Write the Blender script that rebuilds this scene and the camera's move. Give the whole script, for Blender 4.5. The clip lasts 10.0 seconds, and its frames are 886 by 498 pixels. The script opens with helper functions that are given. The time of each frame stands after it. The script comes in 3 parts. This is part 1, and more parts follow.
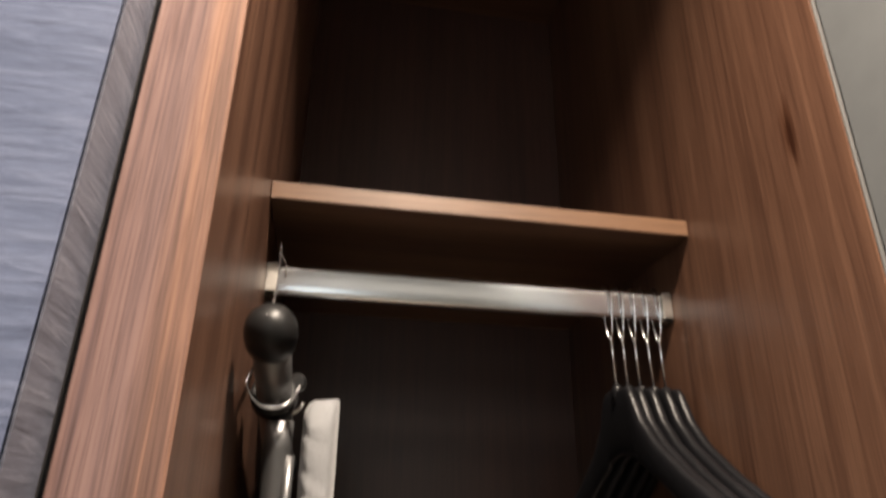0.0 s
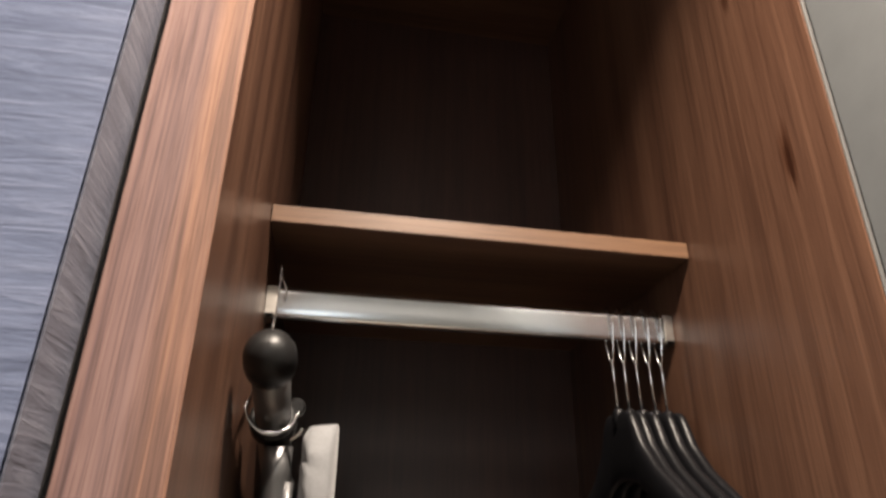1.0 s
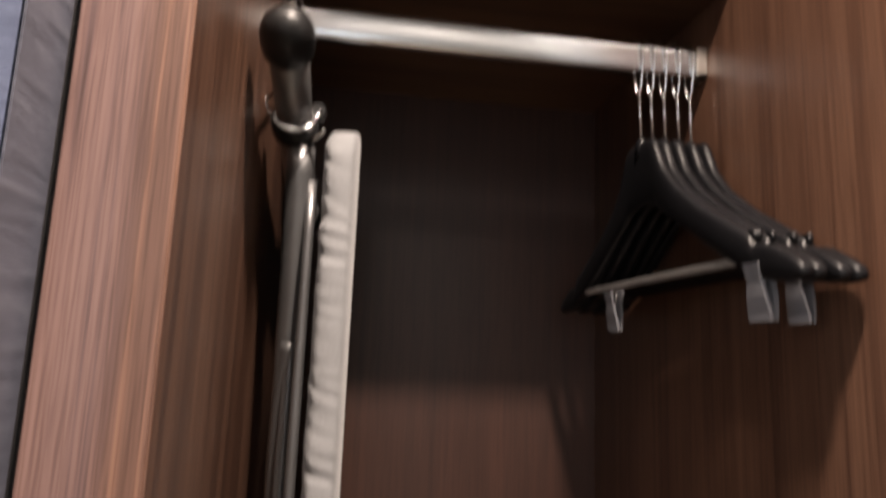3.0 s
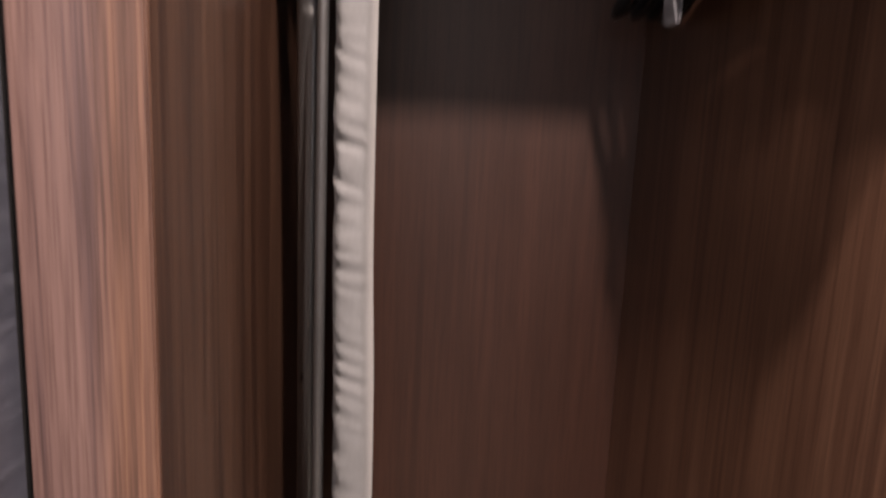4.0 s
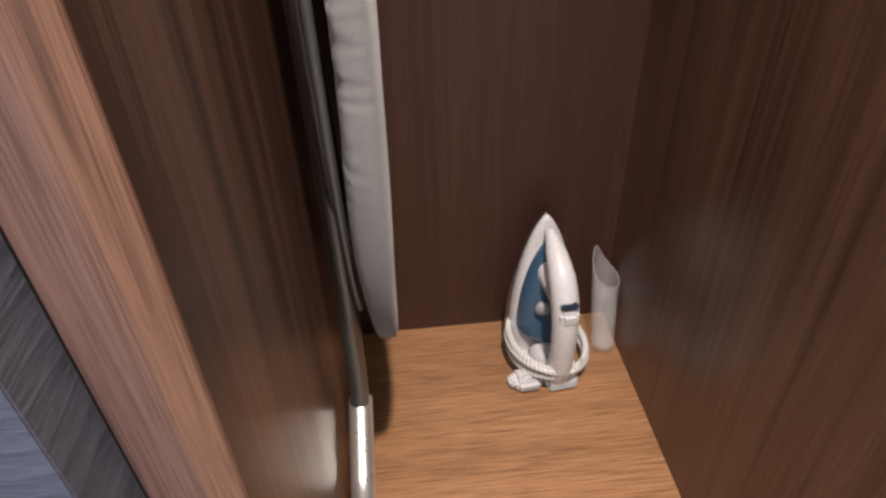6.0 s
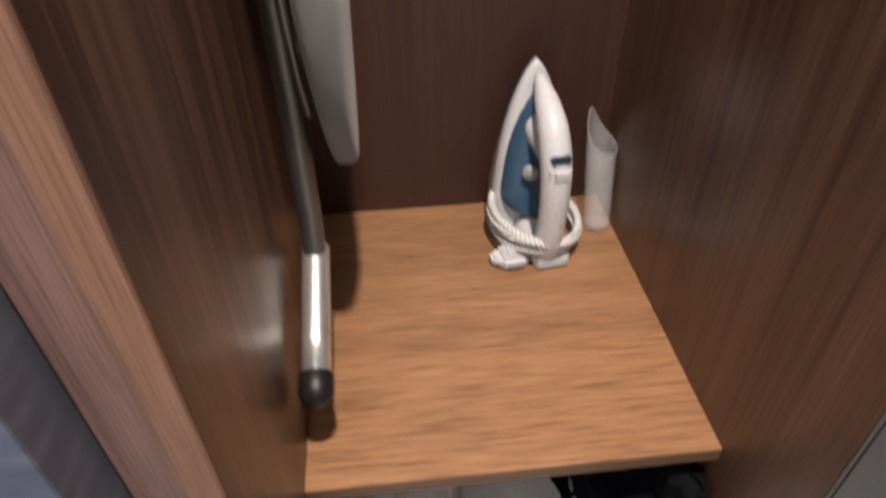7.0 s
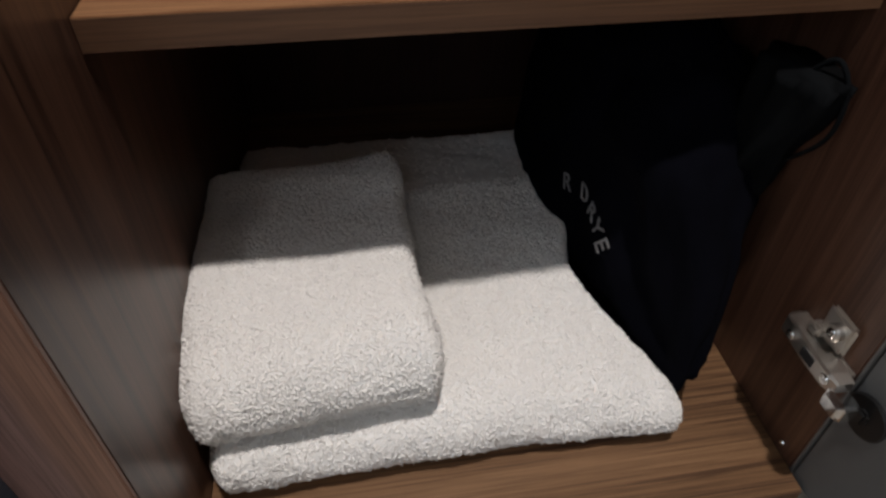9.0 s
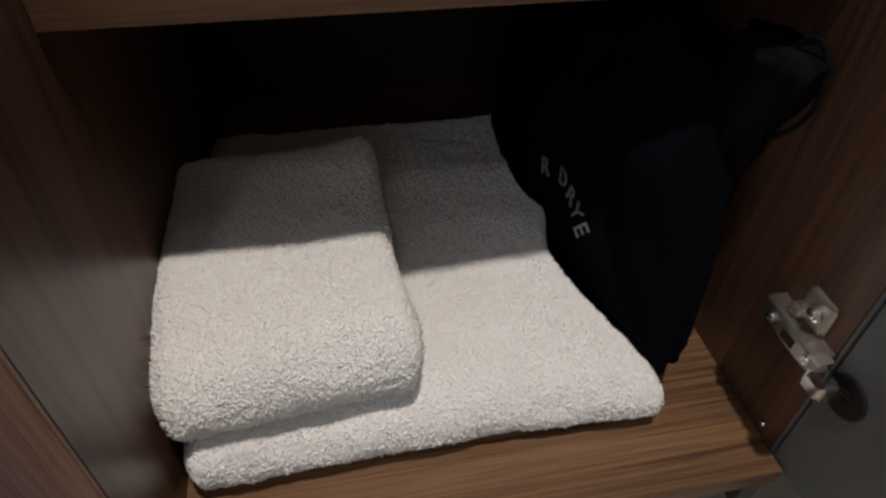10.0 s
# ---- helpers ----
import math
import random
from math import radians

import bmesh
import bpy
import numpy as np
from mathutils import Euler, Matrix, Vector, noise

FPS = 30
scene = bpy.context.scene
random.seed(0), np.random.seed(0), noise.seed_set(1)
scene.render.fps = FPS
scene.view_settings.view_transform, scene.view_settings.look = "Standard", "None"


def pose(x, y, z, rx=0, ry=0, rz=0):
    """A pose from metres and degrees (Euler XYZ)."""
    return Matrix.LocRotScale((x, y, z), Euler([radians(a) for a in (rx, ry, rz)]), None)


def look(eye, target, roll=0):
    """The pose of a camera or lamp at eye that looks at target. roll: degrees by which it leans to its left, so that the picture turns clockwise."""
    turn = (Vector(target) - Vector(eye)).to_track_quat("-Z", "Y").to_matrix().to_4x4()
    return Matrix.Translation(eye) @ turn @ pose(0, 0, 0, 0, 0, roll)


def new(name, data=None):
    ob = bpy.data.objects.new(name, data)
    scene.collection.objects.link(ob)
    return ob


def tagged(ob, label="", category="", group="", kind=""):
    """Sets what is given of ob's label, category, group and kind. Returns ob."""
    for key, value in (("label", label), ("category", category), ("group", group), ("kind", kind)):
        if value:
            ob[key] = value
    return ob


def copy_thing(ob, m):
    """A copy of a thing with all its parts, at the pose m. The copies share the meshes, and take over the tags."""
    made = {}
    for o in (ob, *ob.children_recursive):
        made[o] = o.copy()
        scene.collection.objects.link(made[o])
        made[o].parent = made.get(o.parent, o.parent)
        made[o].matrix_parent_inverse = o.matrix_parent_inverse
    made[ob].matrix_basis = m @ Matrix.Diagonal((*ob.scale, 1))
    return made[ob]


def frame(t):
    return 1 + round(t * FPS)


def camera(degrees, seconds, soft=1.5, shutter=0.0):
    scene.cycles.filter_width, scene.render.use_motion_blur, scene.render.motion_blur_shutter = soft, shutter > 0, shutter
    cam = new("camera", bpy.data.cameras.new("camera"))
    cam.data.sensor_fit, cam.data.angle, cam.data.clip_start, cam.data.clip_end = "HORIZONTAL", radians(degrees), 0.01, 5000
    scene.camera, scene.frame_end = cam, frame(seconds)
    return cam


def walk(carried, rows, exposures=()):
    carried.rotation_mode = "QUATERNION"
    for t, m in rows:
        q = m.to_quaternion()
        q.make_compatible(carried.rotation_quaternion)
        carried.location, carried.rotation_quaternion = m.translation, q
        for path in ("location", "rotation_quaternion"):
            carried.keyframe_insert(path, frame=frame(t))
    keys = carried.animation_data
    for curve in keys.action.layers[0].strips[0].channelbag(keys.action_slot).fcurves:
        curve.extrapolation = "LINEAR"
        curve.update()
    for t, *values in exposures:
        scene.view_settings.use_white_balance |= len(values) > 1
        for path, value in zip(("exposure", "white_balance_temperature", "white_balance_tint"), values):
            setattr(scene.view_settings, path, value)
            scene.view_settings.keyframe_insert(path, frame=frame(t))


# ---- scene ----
cam = camera(68.69, 10.0, soft=2.6, shutter=0.6)
PATH = [
    (0, (0.071, -0.342, 1.604), (0.232, 0.562, 2.000), 0.8),
    (0.5, (0.068, -0.355, 1.619), (0.220, 0.525, 2.069), 0.9),
    (1, (0.071, -0.344, 1.610), (0.229, 0.550, 2.030), 0.8),
    (1.5, (0.077, -0.326, 1.606), (0.239, 0.584, 1.989), 0.7),
    (2, (0.082, -0.317, 1.598), (0.242, 0.603, 1.958), 0.7),
    (2.2, (0.080, -0.314, 1.596), (0.243, 0.612, 1.935), 0.5),
    (3.3, (0.082, -0.302, 1.495), (0.217, 0.686, 1.560), 2.4),
    (3.5, (0.084, -0.297, 1.495), (0.205, 0.696, 1.488), 1.6),
    (4, (0.090, -0.269, 1.416), (0.194, 0.713, 1.256), 2.5),
    (4.5, (0.093, -0.241, 1.397), (0.177, 0.699, 1.067), 0.1),
    (5, (0.096, -0.233, 1.339), (0.156, 0.631, 0.839), -2.3),
    (5.2, (0.099, -0.229, 1.325), (0.156, 0.607, 0.780), -2.5),
    (6.5, (0.101, -0.212, 1.222), (0.164, 0.568, 0.600), -1.8),
    (7, (0.117, -0.220, 1.081), (0.189, 0.543, 0.438), -1.0),
    (7.5, (0.124, -0.211, 0.875), (0.251, 0.581, 0.277), 0.8),
    (8, (0.123, -0.206, 0.701), (0.244, 0.586, 0.102), -0.3),
    (8.5, (0.131, -0.208, 0.606), (0.250, 0.573, -0.006), 0.7),
    (9, (0.132, -0.188, 0.583), (0.260, 0.536, -0.094), 1.1),
    (9.5, (0.132, -0.185, 0.577), (0.277, 0.529, -0.108), 1.1),
    (10, (0.133, -0.182, 0.574), (0.293, 0.525, -0.114), 2.1),
]
EXPOSURES = [(0, -0.34, 7100, 10), (0.5, -0.34, 6650, 15), (1.0, -0.34, 6950, 10), (2.2, -0.38, 7200, 9), (3.3, -0.25, 6900, 18), (4.5, -0.26, 6750, 21), (5.2, -0.27, 6450, 18), (6.3, -0.2, 6500, 13), (7.3, -0.14, 6350, 12), (7.9, -0.17, 5750, 8), (8.3, -0.22, 5750, 9), (8.7, -0.88, 5950, 10), (9.2, -1.32, 6150, 10), (10, -1.44, 6250, 10)]
walk(cam, [(t, look(eye, target, roll)) for t, eye, target, roll in PATH], exposures=EXPOSURES)

# ---- light ----
world = bpy.data.worlds.new("world")
scene.world = world
world.use_nodes = True
world.node_tree.nodes["Background"].inputs[0].default_value = (0.45, 0.52, 0.65, 1)
world.node_tree.nodes["Background"].inputs[1].default_value = 0.004


def lamp(name, kind, where, target, watts, size, colour, size_y=0.0, spread=180):
    data = bpy.data.lights.new(name, kind)
    data.energy, data.color = watts, colour
    data.shape, data.size = ("RECTANGLE", size) if size_y else ("DISK", size)
    if size_y:
        data.size_y = size_y
    data.spread = radians(spread)
    ob = new(name, data)
    ob.matrix_world = look(where, target)
    return ob


# recessed downlight in front of the wardrobe; the other lamps are unseen, added fill
lamp("downlight_lamp", "AREA", (0.25, -0.345, 2.592), (0.25, -0.345, 0), 40, 0.1, (1.0, 0.88, 0.78), 0, 122)
# second downlight further into the room, added to lift the shade inside
lamp("downlight_lamp", "AREA", (-0.3, -1.5, 2.592), (-0.3, -1.5, 0), 6, 0.16, (1.0, 0.92, 0.86))
# two cool panels by the far walls, added to brighten the wardrobe's inside
lamp("window_daylight", "AREA", (-0.9, -3.36, 1.86), (0.2, 0, 1.3), 20, 2.2, (0.88, 0.94, 1.0), 1.2)
lamp("window_daylight", "AREA", (-2.36, -1.6, 1.75), (0.4, 0.1, 1.45), 16, 1.5, (0.88, 0.94, 1.0), 1.1)

# ---- materials ----
W, D, TOP, ZS, ZF, CEIL = 0.46, 0.645, 2.56, 0.446, 0.099, 2.60


def nodes_of(m):
    m.use_nodes = True
    nt = m.node_tree
    return nt, nt.nodes["Principled BSDF"]


def noise_tex(nt, scale, detail=4.0, rough=0.55, vec=None, stretch=None, distort=0.0):
    n = nt.nodes.new("ShaderNodeTexNoise")
    n.inputs["Scale"].default_value, n.inputs["Detail"].default_value = scale, detail
    n.inputs["Roughness"].default_value, n.inputs["Distortion"].default_value = rough, distort
    if vec is None:
        vec = nt.nodes.new("ShaderNodeTexCoord").outputs["Object"]
    if stretch:
        mp = nt.nodes.new("ShaderNodeMapping")
        mp.inputs["Scale"].default_value = stretch
        nt.links.new(vec, mp.inputs["Vector"])
        vec = mp.outputs["Vector"]
    nt.links.new(vec, n.inputs["Vector"])
    return n.outputs["Fac"]


def ramp(nt, fac, stops):
    r = nt.nodes.new("ShaderNodeValToRGB")
    e = r.color_ramp.elements
    while len(e) < len(stops):
        e.new(0.5)
    for el, (p, c) in zip(e, stops):
        el.position, el.color = p, (*c, 1) if len(c) == 3 else c
    nt.links.new(fac, r.inputs["Fac"])
    return r.outputs["Color"]


def mix(nt, kind, fac, a, b):
    m = nt.nodes.new("ShaderNodeMix")
    m.data_type, m.blend_type = "RGBA", kind
    for sock, v in ((m.inputs[0], fac), (m.inputs[6], a), (m.inputs[7], b)):
        if isinstance(v, (int, float)):
            sock.default_value = v
        elif isinstance(v, tuple):
            sock.default_value = (*v, 1)
        else:
            nt.links.new(v, sock)
    return m.outputs[2]


def bump(nt, b, height, strength, distance):
    n = nt.nodes.new("ShaderNodeBump")
    n.inputs["Strength"].default_value, n.inputs["Distance"].default_value = strength, distance
    nt.links.new(height, n.inputs["Height"])
    nt.links.new(n.outputs["Normal"], b.inputs["Normal"])


def plain(name, colour, rough=0.5, metal=0.0, vary=0.12, grain=60.0, relief=0.1, **more):
    """A one-colour surface with faint blotches and fine relief."""
    m = bpy.data.materials.new(name)
    nt, b = nodes_of(m)
    big, fine = noise_tex(nt, grain * 0.12), noise_tex(nt, grain)
    dark = tuple(c * (1 - vary) for c in colour)
    light = tuple(min(1, c * (1 + vary)) for c in colour)
    nt.links.new(ramp(nt, big, [(0.3, dark), (0.7, light)]), b.inputs["Base Color"])
    r = nt.nodes.new("ShaderNodeMapRange")
    r.inputs["To Min"].default_value, r.inputs["To Max"].default_value = max(0.02, rough - 0.08), min(1, rough + 0.08)
    nt.links.new(fine, r.inputs["Value"])
    nt.links.new(r.outputs["Result"], b.inputs["Roughness"])
    b.inputs["Metallic"].default_value = metal
    for key, value in more.items():
        b.inputs[key.replace("_", " ")].default_value = value
    if relief:
        bump(nt, b, fine, relief, 0.001)
    return m


def wood(name, along, light, mid, dark, rough=0.34, seed=0.0, contrast=1.0, split=None, knots=(), dens=1.0, wavy=0.3, fine=5, pore=0.5, band=0.45, run=2.4):
    """Walnut laminate with its grain along one axis."""
    m = bpy.data.materials.new(name)
    nt, b = nodes_of(m)
    co = nt.nodes.new("ShaderNodeTexCoord").outputs["Object"]
    shift = nt.nodes.new("ShaderNodeVectorMath")
    shift.inputs[1].default_value = (seed, seed * 0.7, seed * 1.3)
    nt.links.new(co, shift.inputs[0])
    co = shift.outputs["Vector"]

    def st(across, length):
        s = [across] * 3
        s["xyz".index(along)] = length
        return tuple(s)

    bands = noise_tex(nt, 1.0, 3, 0.5, co, st(26, 1.1), 0.6)
    streak = noise_tex(nt, 1.0, fine, 0.6, co, st(150 * dens, run * dens), wavy)
    pores = noise_tex(nt, 1.0, 3, 0.6, co, st(700, 14))
    blot = noise_tex(nt, 1.0, 2, 0.5, co, st(7, 1.6))
    f = nt.nodes.new("ShaderNodeMath")
    f.operation = "MULTIPLY_ADD"
    nt.links.new(streak, f.inputs[0])
    f.inputs[1].default_value = 1 - band
    g = nt.nodes.new("ShaderNodeMath")
    g.operation = "MULTIPLY"
    nt.links.new(bands, g.inputs[0])
    g.inputs[1].default_value = band
    nt.links.new(g.outputs[0], f.inputs[2])
    w = 0.13 / contrast
    col = ramp(nt, f.outputs[0], [(0.5 - w, dark), (0.5 - w * 0.15, mid), (0.5 + w, light)])
    col = mix(nt, "MULTIPLY", pore, col, ramp(nt, pores, [(0.36, (0.45, 0.4, 0.38)), (0.55, (1, 1, 1))]))
    col = mix(nt, "MULTIPLY", 0.6, col, ramp(nt, blot, [(0.3, (0.72, 0.7, 0.7)), (0.65, (1, 1, 1))]))
    raw = nt.nodes.new("ShaderNodeTexCoord").outputs["Object"]
    if split:
        # veneer leaves of two tones, joined along a wavering line
        sep = nt.nodes.new("ShaderNodeSeparateXYZ")
        nt.links.new(raw, sep.inputs[0])
        wob = nt.nodes.new("ShaderNodeMath")
        wob.operation, wob.inputs[1].default_value = "MULTIPLY_ADD", 0.012
        nt.links.new(bands, wob.inputs[0])
        nt.links.new(sep.outputs["X"], wob.inputs[2])
        rng = nt.nodes.new("ShaderNodeMapRange")
        rng.inputs["From Min"].default_value, rng.inputs["From Max"].default_value = split[0], split[1]
        nt.links.new(wob.outputs[0], rng.inputs["Value"])
        col = mix(nt, "MULTIPLY", 1.0, col, ramp(nt, rng.outputs["Result"], [(0.0, split[2]), (1.0, split[3])]))
    for place, size, tone in knots:
        mp = nt.nodes.new("ShaderNodeMapping")
        mp.inputs["Location"].default_value = tuple(-p / q for p, q in zip(place, size))
        mp.inputs["Scale"].default_value = tuple(1 / q for q in size)
        nt.links.new(raw, mp.inputs["Vector"])
        far = nt.nodes.new("ShaderNodeVectorMath")
        far.operation = "LENGTH"
        nt.links.new(mp.outputs["Vector"], far.inputs[0])
        add = nt.nodes.new("ShaderNodeMath")
        add.operation, add.inputs[1].default_value = "MULTIPLY_ADD", 0.9
        nt.links.new(streak, add.inputs[0])
        nt.links.new(far.outputs["Value"], add.inputs[2])
        col = mix(nt, "MULTIPLY", 1.0, col, ramp(nt, add.outputs[0], [(0.7, tone), (1.0, (1, 1, 1))]))
    nt.links.new(col, b.inputs["Base Color"])
    r = nt.nodes.new("ShaderNodeMapRange")
    r.inputs["To Min"].default_value, r.inputs["To Max"].default_value = rough - 0.06, rough + 0.1
    nt.links.new(blot, r.inputs["Value"])
    nt.links.new(r.outputs["Result"], b.inputs["Roughness"])
    bump(nt, b, pores, 0.12, 0.0006)
    return m


# walnut of the inner sides, toned down for the light only grazing them
WALNUT_SHADED = ((0.152, 0.078, 0.049), (0.11, 0.054, 0.034), (0.066, 0.031, 0.02))
WOOD_SIDE = wood("walnut_upright", "z", *(tuple(c * 0.93 for c in tone) for tone in WALNUT_SHADED), rough=0.32, seed=1.7, contrast=1.9, dens=1.1, wavy=0.5, run=1.6)
WOOD_RIGHT = wood("walnut_upright_pale", "z", *(tuple(c * 0.96 for c in tone) for tone in WALNUT_SHADED), rough=0.32, seed=5.2, contrast=1.0, dens=1.1, run=1.5, knots=(((W, 0.086, 1.935), (9, 0.017, 0.075), (0.66, 0.56, 0.5)), ((W, 0.0865, 1.928), (9, 0.0085, 0.055), (0.42, 0.33, 0.29)), ((W, 0.12, 2.16), (9, 0.014, 0.05), (0.5, 0.42, 0.38))))
# darkest walnut copy: the shade deep in the wardrobe is in its colour
WOOD_BACK_SHADED = wood("walnut_back_shaded", "z", (0.066, 0.0275, 0.0185), (0.051, 0.0212, 0.0143), (0.036, 0.015, 0.0102), rough=0.45, seed=3.1, contrast=0.75, dens=0.7)
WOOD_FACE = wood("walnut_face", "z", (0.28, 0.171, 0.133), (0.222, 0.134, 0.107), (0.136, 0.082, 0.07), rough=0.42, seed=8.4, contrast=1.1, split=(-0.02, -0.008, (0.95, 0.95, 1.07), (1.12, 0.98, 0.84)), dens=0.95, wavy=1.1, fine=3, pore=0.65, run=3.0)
# the middle shelf's pale tone includes the light that falls on it
WOOD_SHELF_LIT = wood("walnut_shelf_lit", "x", (0.435, 0.235, 0.118), (0.35, 0.182, 0.088), (0.21, 0.107, 0.052), rough=0.36, seed=2.2, contrast=0.85, dens=2.4, band=0.2, run=4.0, pore=0.85)
# same walnut, darkened to hold the shade on the high boards
WOOD_HIGH_SHADED = wood("walnut_high_shelf_shaded", "x", (0.15, 0.08, 0.047), (0.11, 0.057, 0.034), (0.066, 0.034, 0.021), rough=0.36, seed=4.9)
# same walnut, darkened for how little light the bottom board gets
WOOD_LOW_SHADED = wood("walnut_bottom_board_shaded", "x", (0.25, 0.141, 0.07), (0.178, 0.097, 0.047), (0.08, 0.041, 0.022), rough=0.36, seed=7.7, contrast=1.25, dens=1.5, band=0.3, wavy=0.8)
WOOD_EDGE = wood("walnut_edge", "x", (0.19, 0.1, 0.054), (0.15, 0.078, 0.042), (0.105, 0.053, 0.03), rough=0.4, seed=6.6)
WOOD_BACK_SHADED.node_tree.nodes["Principled BSDF"].inputs["Specular IOR Level"].default_value = 0.6
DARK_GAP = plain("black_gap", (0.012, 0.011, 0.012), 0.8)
DOOR_GREY = plain("grey_laminate", (0.104, 0.11, 0.113), 0.42, vary=0.05, grain=300, relief=0.05)
EDGE_PALE = plain("pale_edging", (0.13, 0.128, 0.125), 0.4, vary=0.05)
ROD_STEEL = plain("satin_chrome", (0.84, 0.88, 0.92), 0.19, 1.0, vary=0.03, grain=4, relief=0)
CHROME = plain("chrome", (0.82, 0.82, 0.82), 0.13, 1.0, vary=0.04, grain=9, relief=0)
NICKEL = plain("nickel", (0.6, 0.57, 0.53), 0.36, 1.0, vary=0.1, grain=120)
TUBE_GREY = plain("grey_tube", (0.2, 0.2, 0.203), 0.38, 0.8, vary=0.1, grain=100)
TUBE_SILVER = plain("silver_tube", (0.8, 0.79, 0.77), 0.3, 0.85, vary=0.06, grain=150)
RUBBER = plain("black_rubber", (0.01, 0.01, 0.0105), 0.42, vary=0.2, grain=200)
PLASTIC_BLACK = plain("black_plastic", (0.006, 0.006, 0.007), 0.36, vary=0.2, grain=150, relief=0.05)
PLASTIC_BLACK.node_tree.nodes["Principled BSDF"].inputs["Specular IOR Level"].default_value = 0.2
RUBBER.node_tree.nodes["Principled BSDF"].inputs["Specular IOR Level"].default_value = 0.3
PLASTIC_WHITE = plain("white_plastic", (0.6, 0.6, 0.615), 0.28, vary=0.03, grain=150, relief=0.02)
PLASTIC_BLUE = plain("blue_plastic", (0.045, 0.1, 0.17), 0.2, vary=0.1, grain=60, relief=0.02)
PLASTIC_NAVY = plain("navy_plastic", (0.02, 0.035, 0.06), 0.3)
PLASTIC_GREY = plain("grey_plastic", (0.32, 0.33, 0.34), 0.35)
CLEAR_CLIP = plain("clear_plastic", (0.34, 0.34, 0.37), 0.2, 0.0, Transmission_Weight=0.5)
SOLE = plain("soleplate_steel", (0.4, 0.4, 0.42), 0.3, 1.0)
# paints of the unseen ceiling and walls, kept pale to bounce light
CEILING_WHITE = plain("white_ceiling_paint", (0.84, 0.83, 0.8), 0.9, vary=0.04, grain=250)
WALL_PAINT = plain("warm_wall_paint", (0.72, 0.69, 0.64), 0.85, vary=0.05, grain=250)
SILVER_THREAD = plain("silver_thread", (0.3, 0.3, 0.31), 0.45, 0.4, grain=900, relief=0.4)


def fabric(name, colour, weave, rough=0.9, vary=0.2, relief=0.4, sheen=0.2, pit=0.5, deep=0.0015):
    m = bpy.data.materials.new(name)
    nt, b = nodes_of(m)
    big, fine = noise_tex(nt, 14, 3), noise_tex(nt, weave, 4, 0.7)
    dark, light = tuple(c * (1 - vary) for c in colour), tuple(min(1, c * (1 + vary)) for c in colour)
    col = ramp(nt, big, [(0.3, dark), (0.7, light)])
    col = mix(nt, "MULTIPLY", pit, col, ramp(nt, fine, [(0.3, (0.7, 0.7, 0.7)), (0.6, (1, 1, 1))]))
    nt.links.new(col, b.inputs["Base Color"])
    b.inputs["Roughness"].default_value, b.inputs["Sheen Weight"].default_value = rough, sheen
    bump(nt, b, fine, relief, deep)
    return m


COVER = fabric("board_cover", (0.225, 0.228, 0.236), 500, 0.85, 0.12, 0.25)
TERRY = fabric("terry_cotton", (0.93, 0.92, 0.895), 190, 0.95, 0.02, 0.35, 0.3, 0.05, 0.003)
LOOPS = fabric("terry_loops", (0.985, 0.975, 0.95), 260, 0.95, 0.01, 0.1, 0.5, 0.0)
cotton = TERRY.node_tree.nodes["Principled BSDF"].inputs
cotton["Subsurface Weight"].default_value, cotton["Subsurface Scale"].default_value = 0.5, 0.003
cotton["Subsurface Radius"].default_value = (1, 0.95, 0.9)
BAG_CLOTH = fabric("black_bag_cloth", (0.0028, 0.003, 0.0055), 700, 1.0, 0.3, 0.5, 0.0)
BAG_CLOTH.node_tree.nodes["Principled BSDF"].inputs["Specular IOR Level"].default_value = 0.05
BAG_MESH = fabric("grey_cord_cloth", (0.006, 0.0068, 0.0078), 900, 0.95, 0.2, 0.6, 0.0)
BAG_MESH.node_tree.nodes["Principled BSDF"].inputs["Specular IOR Level"].default_value = 0.06
CORD = fabric("white_braid", (0.72, 0.72, 0.7), 700, 0.8, 0.1, 0.5)
CORD_FLECK = fabric("grey_braid", (0.12, 0.12, 0.13), 700, 0.8, 0.1, 0.5)
# the unseen floor's colour is made up, pale to throw light upwards
CARPET = fabric("beige_carpet", (0.46, 0.42, 0.36), 300, 0.95, 0.2, 0.8)


def wallcovering(name, tones):
    """Blue-grey vinyl with short wavy horizontal strokes."""
    m = bpy.data.materials.new(name)
    nt, b = nodes_of(m)
    a = noise_tex(nt, 1.0, 5, 0.65, None, (14, 14, 170), 0.8)
    c = noise_tex(nt, 1.0, 3, 0.6, None, (60, 60, 700))
    big = noise_tex(nt, 5.0, 2)
    col = ramp(nt, a, list(zip((0.3, 0.5, 0.68), tones)))
    col = mix(nt, "MULTIPLY", 0.4, col, ramp(nt, c, [(0.35, (0.6, 0.6, 0.62)), (0.6, (1, 1, 1))]))
    col = mix(nt, "MULTIPLY", 0.3, col, ramp(nt, big, [(0.3, (0.8, 0.8, 0.82)), (0.7, (1, 1, 1))]))
    nt.links.new(col, b.inputs["Base Color"])
    b.inputs["Roughness"].default_value = 0.6
    bump(nt, b, a, 0.5, 0.002)
    return m


BLUE_WALL = wallcovering("blue_wallcovering", ((0.066, 0.082, 0.138), (0.104, 0.127, 0.205), (0.15, 0.174, 0.26)))
# darker copy for the return: its shaded side is put into the colour
SHADED_TRIM = wallcovering("shaded_wallcovering", ((0.053, 0.056, 0.075), (0.087, 0.091, 0.12), (0.126, 0.131, 0.162)))


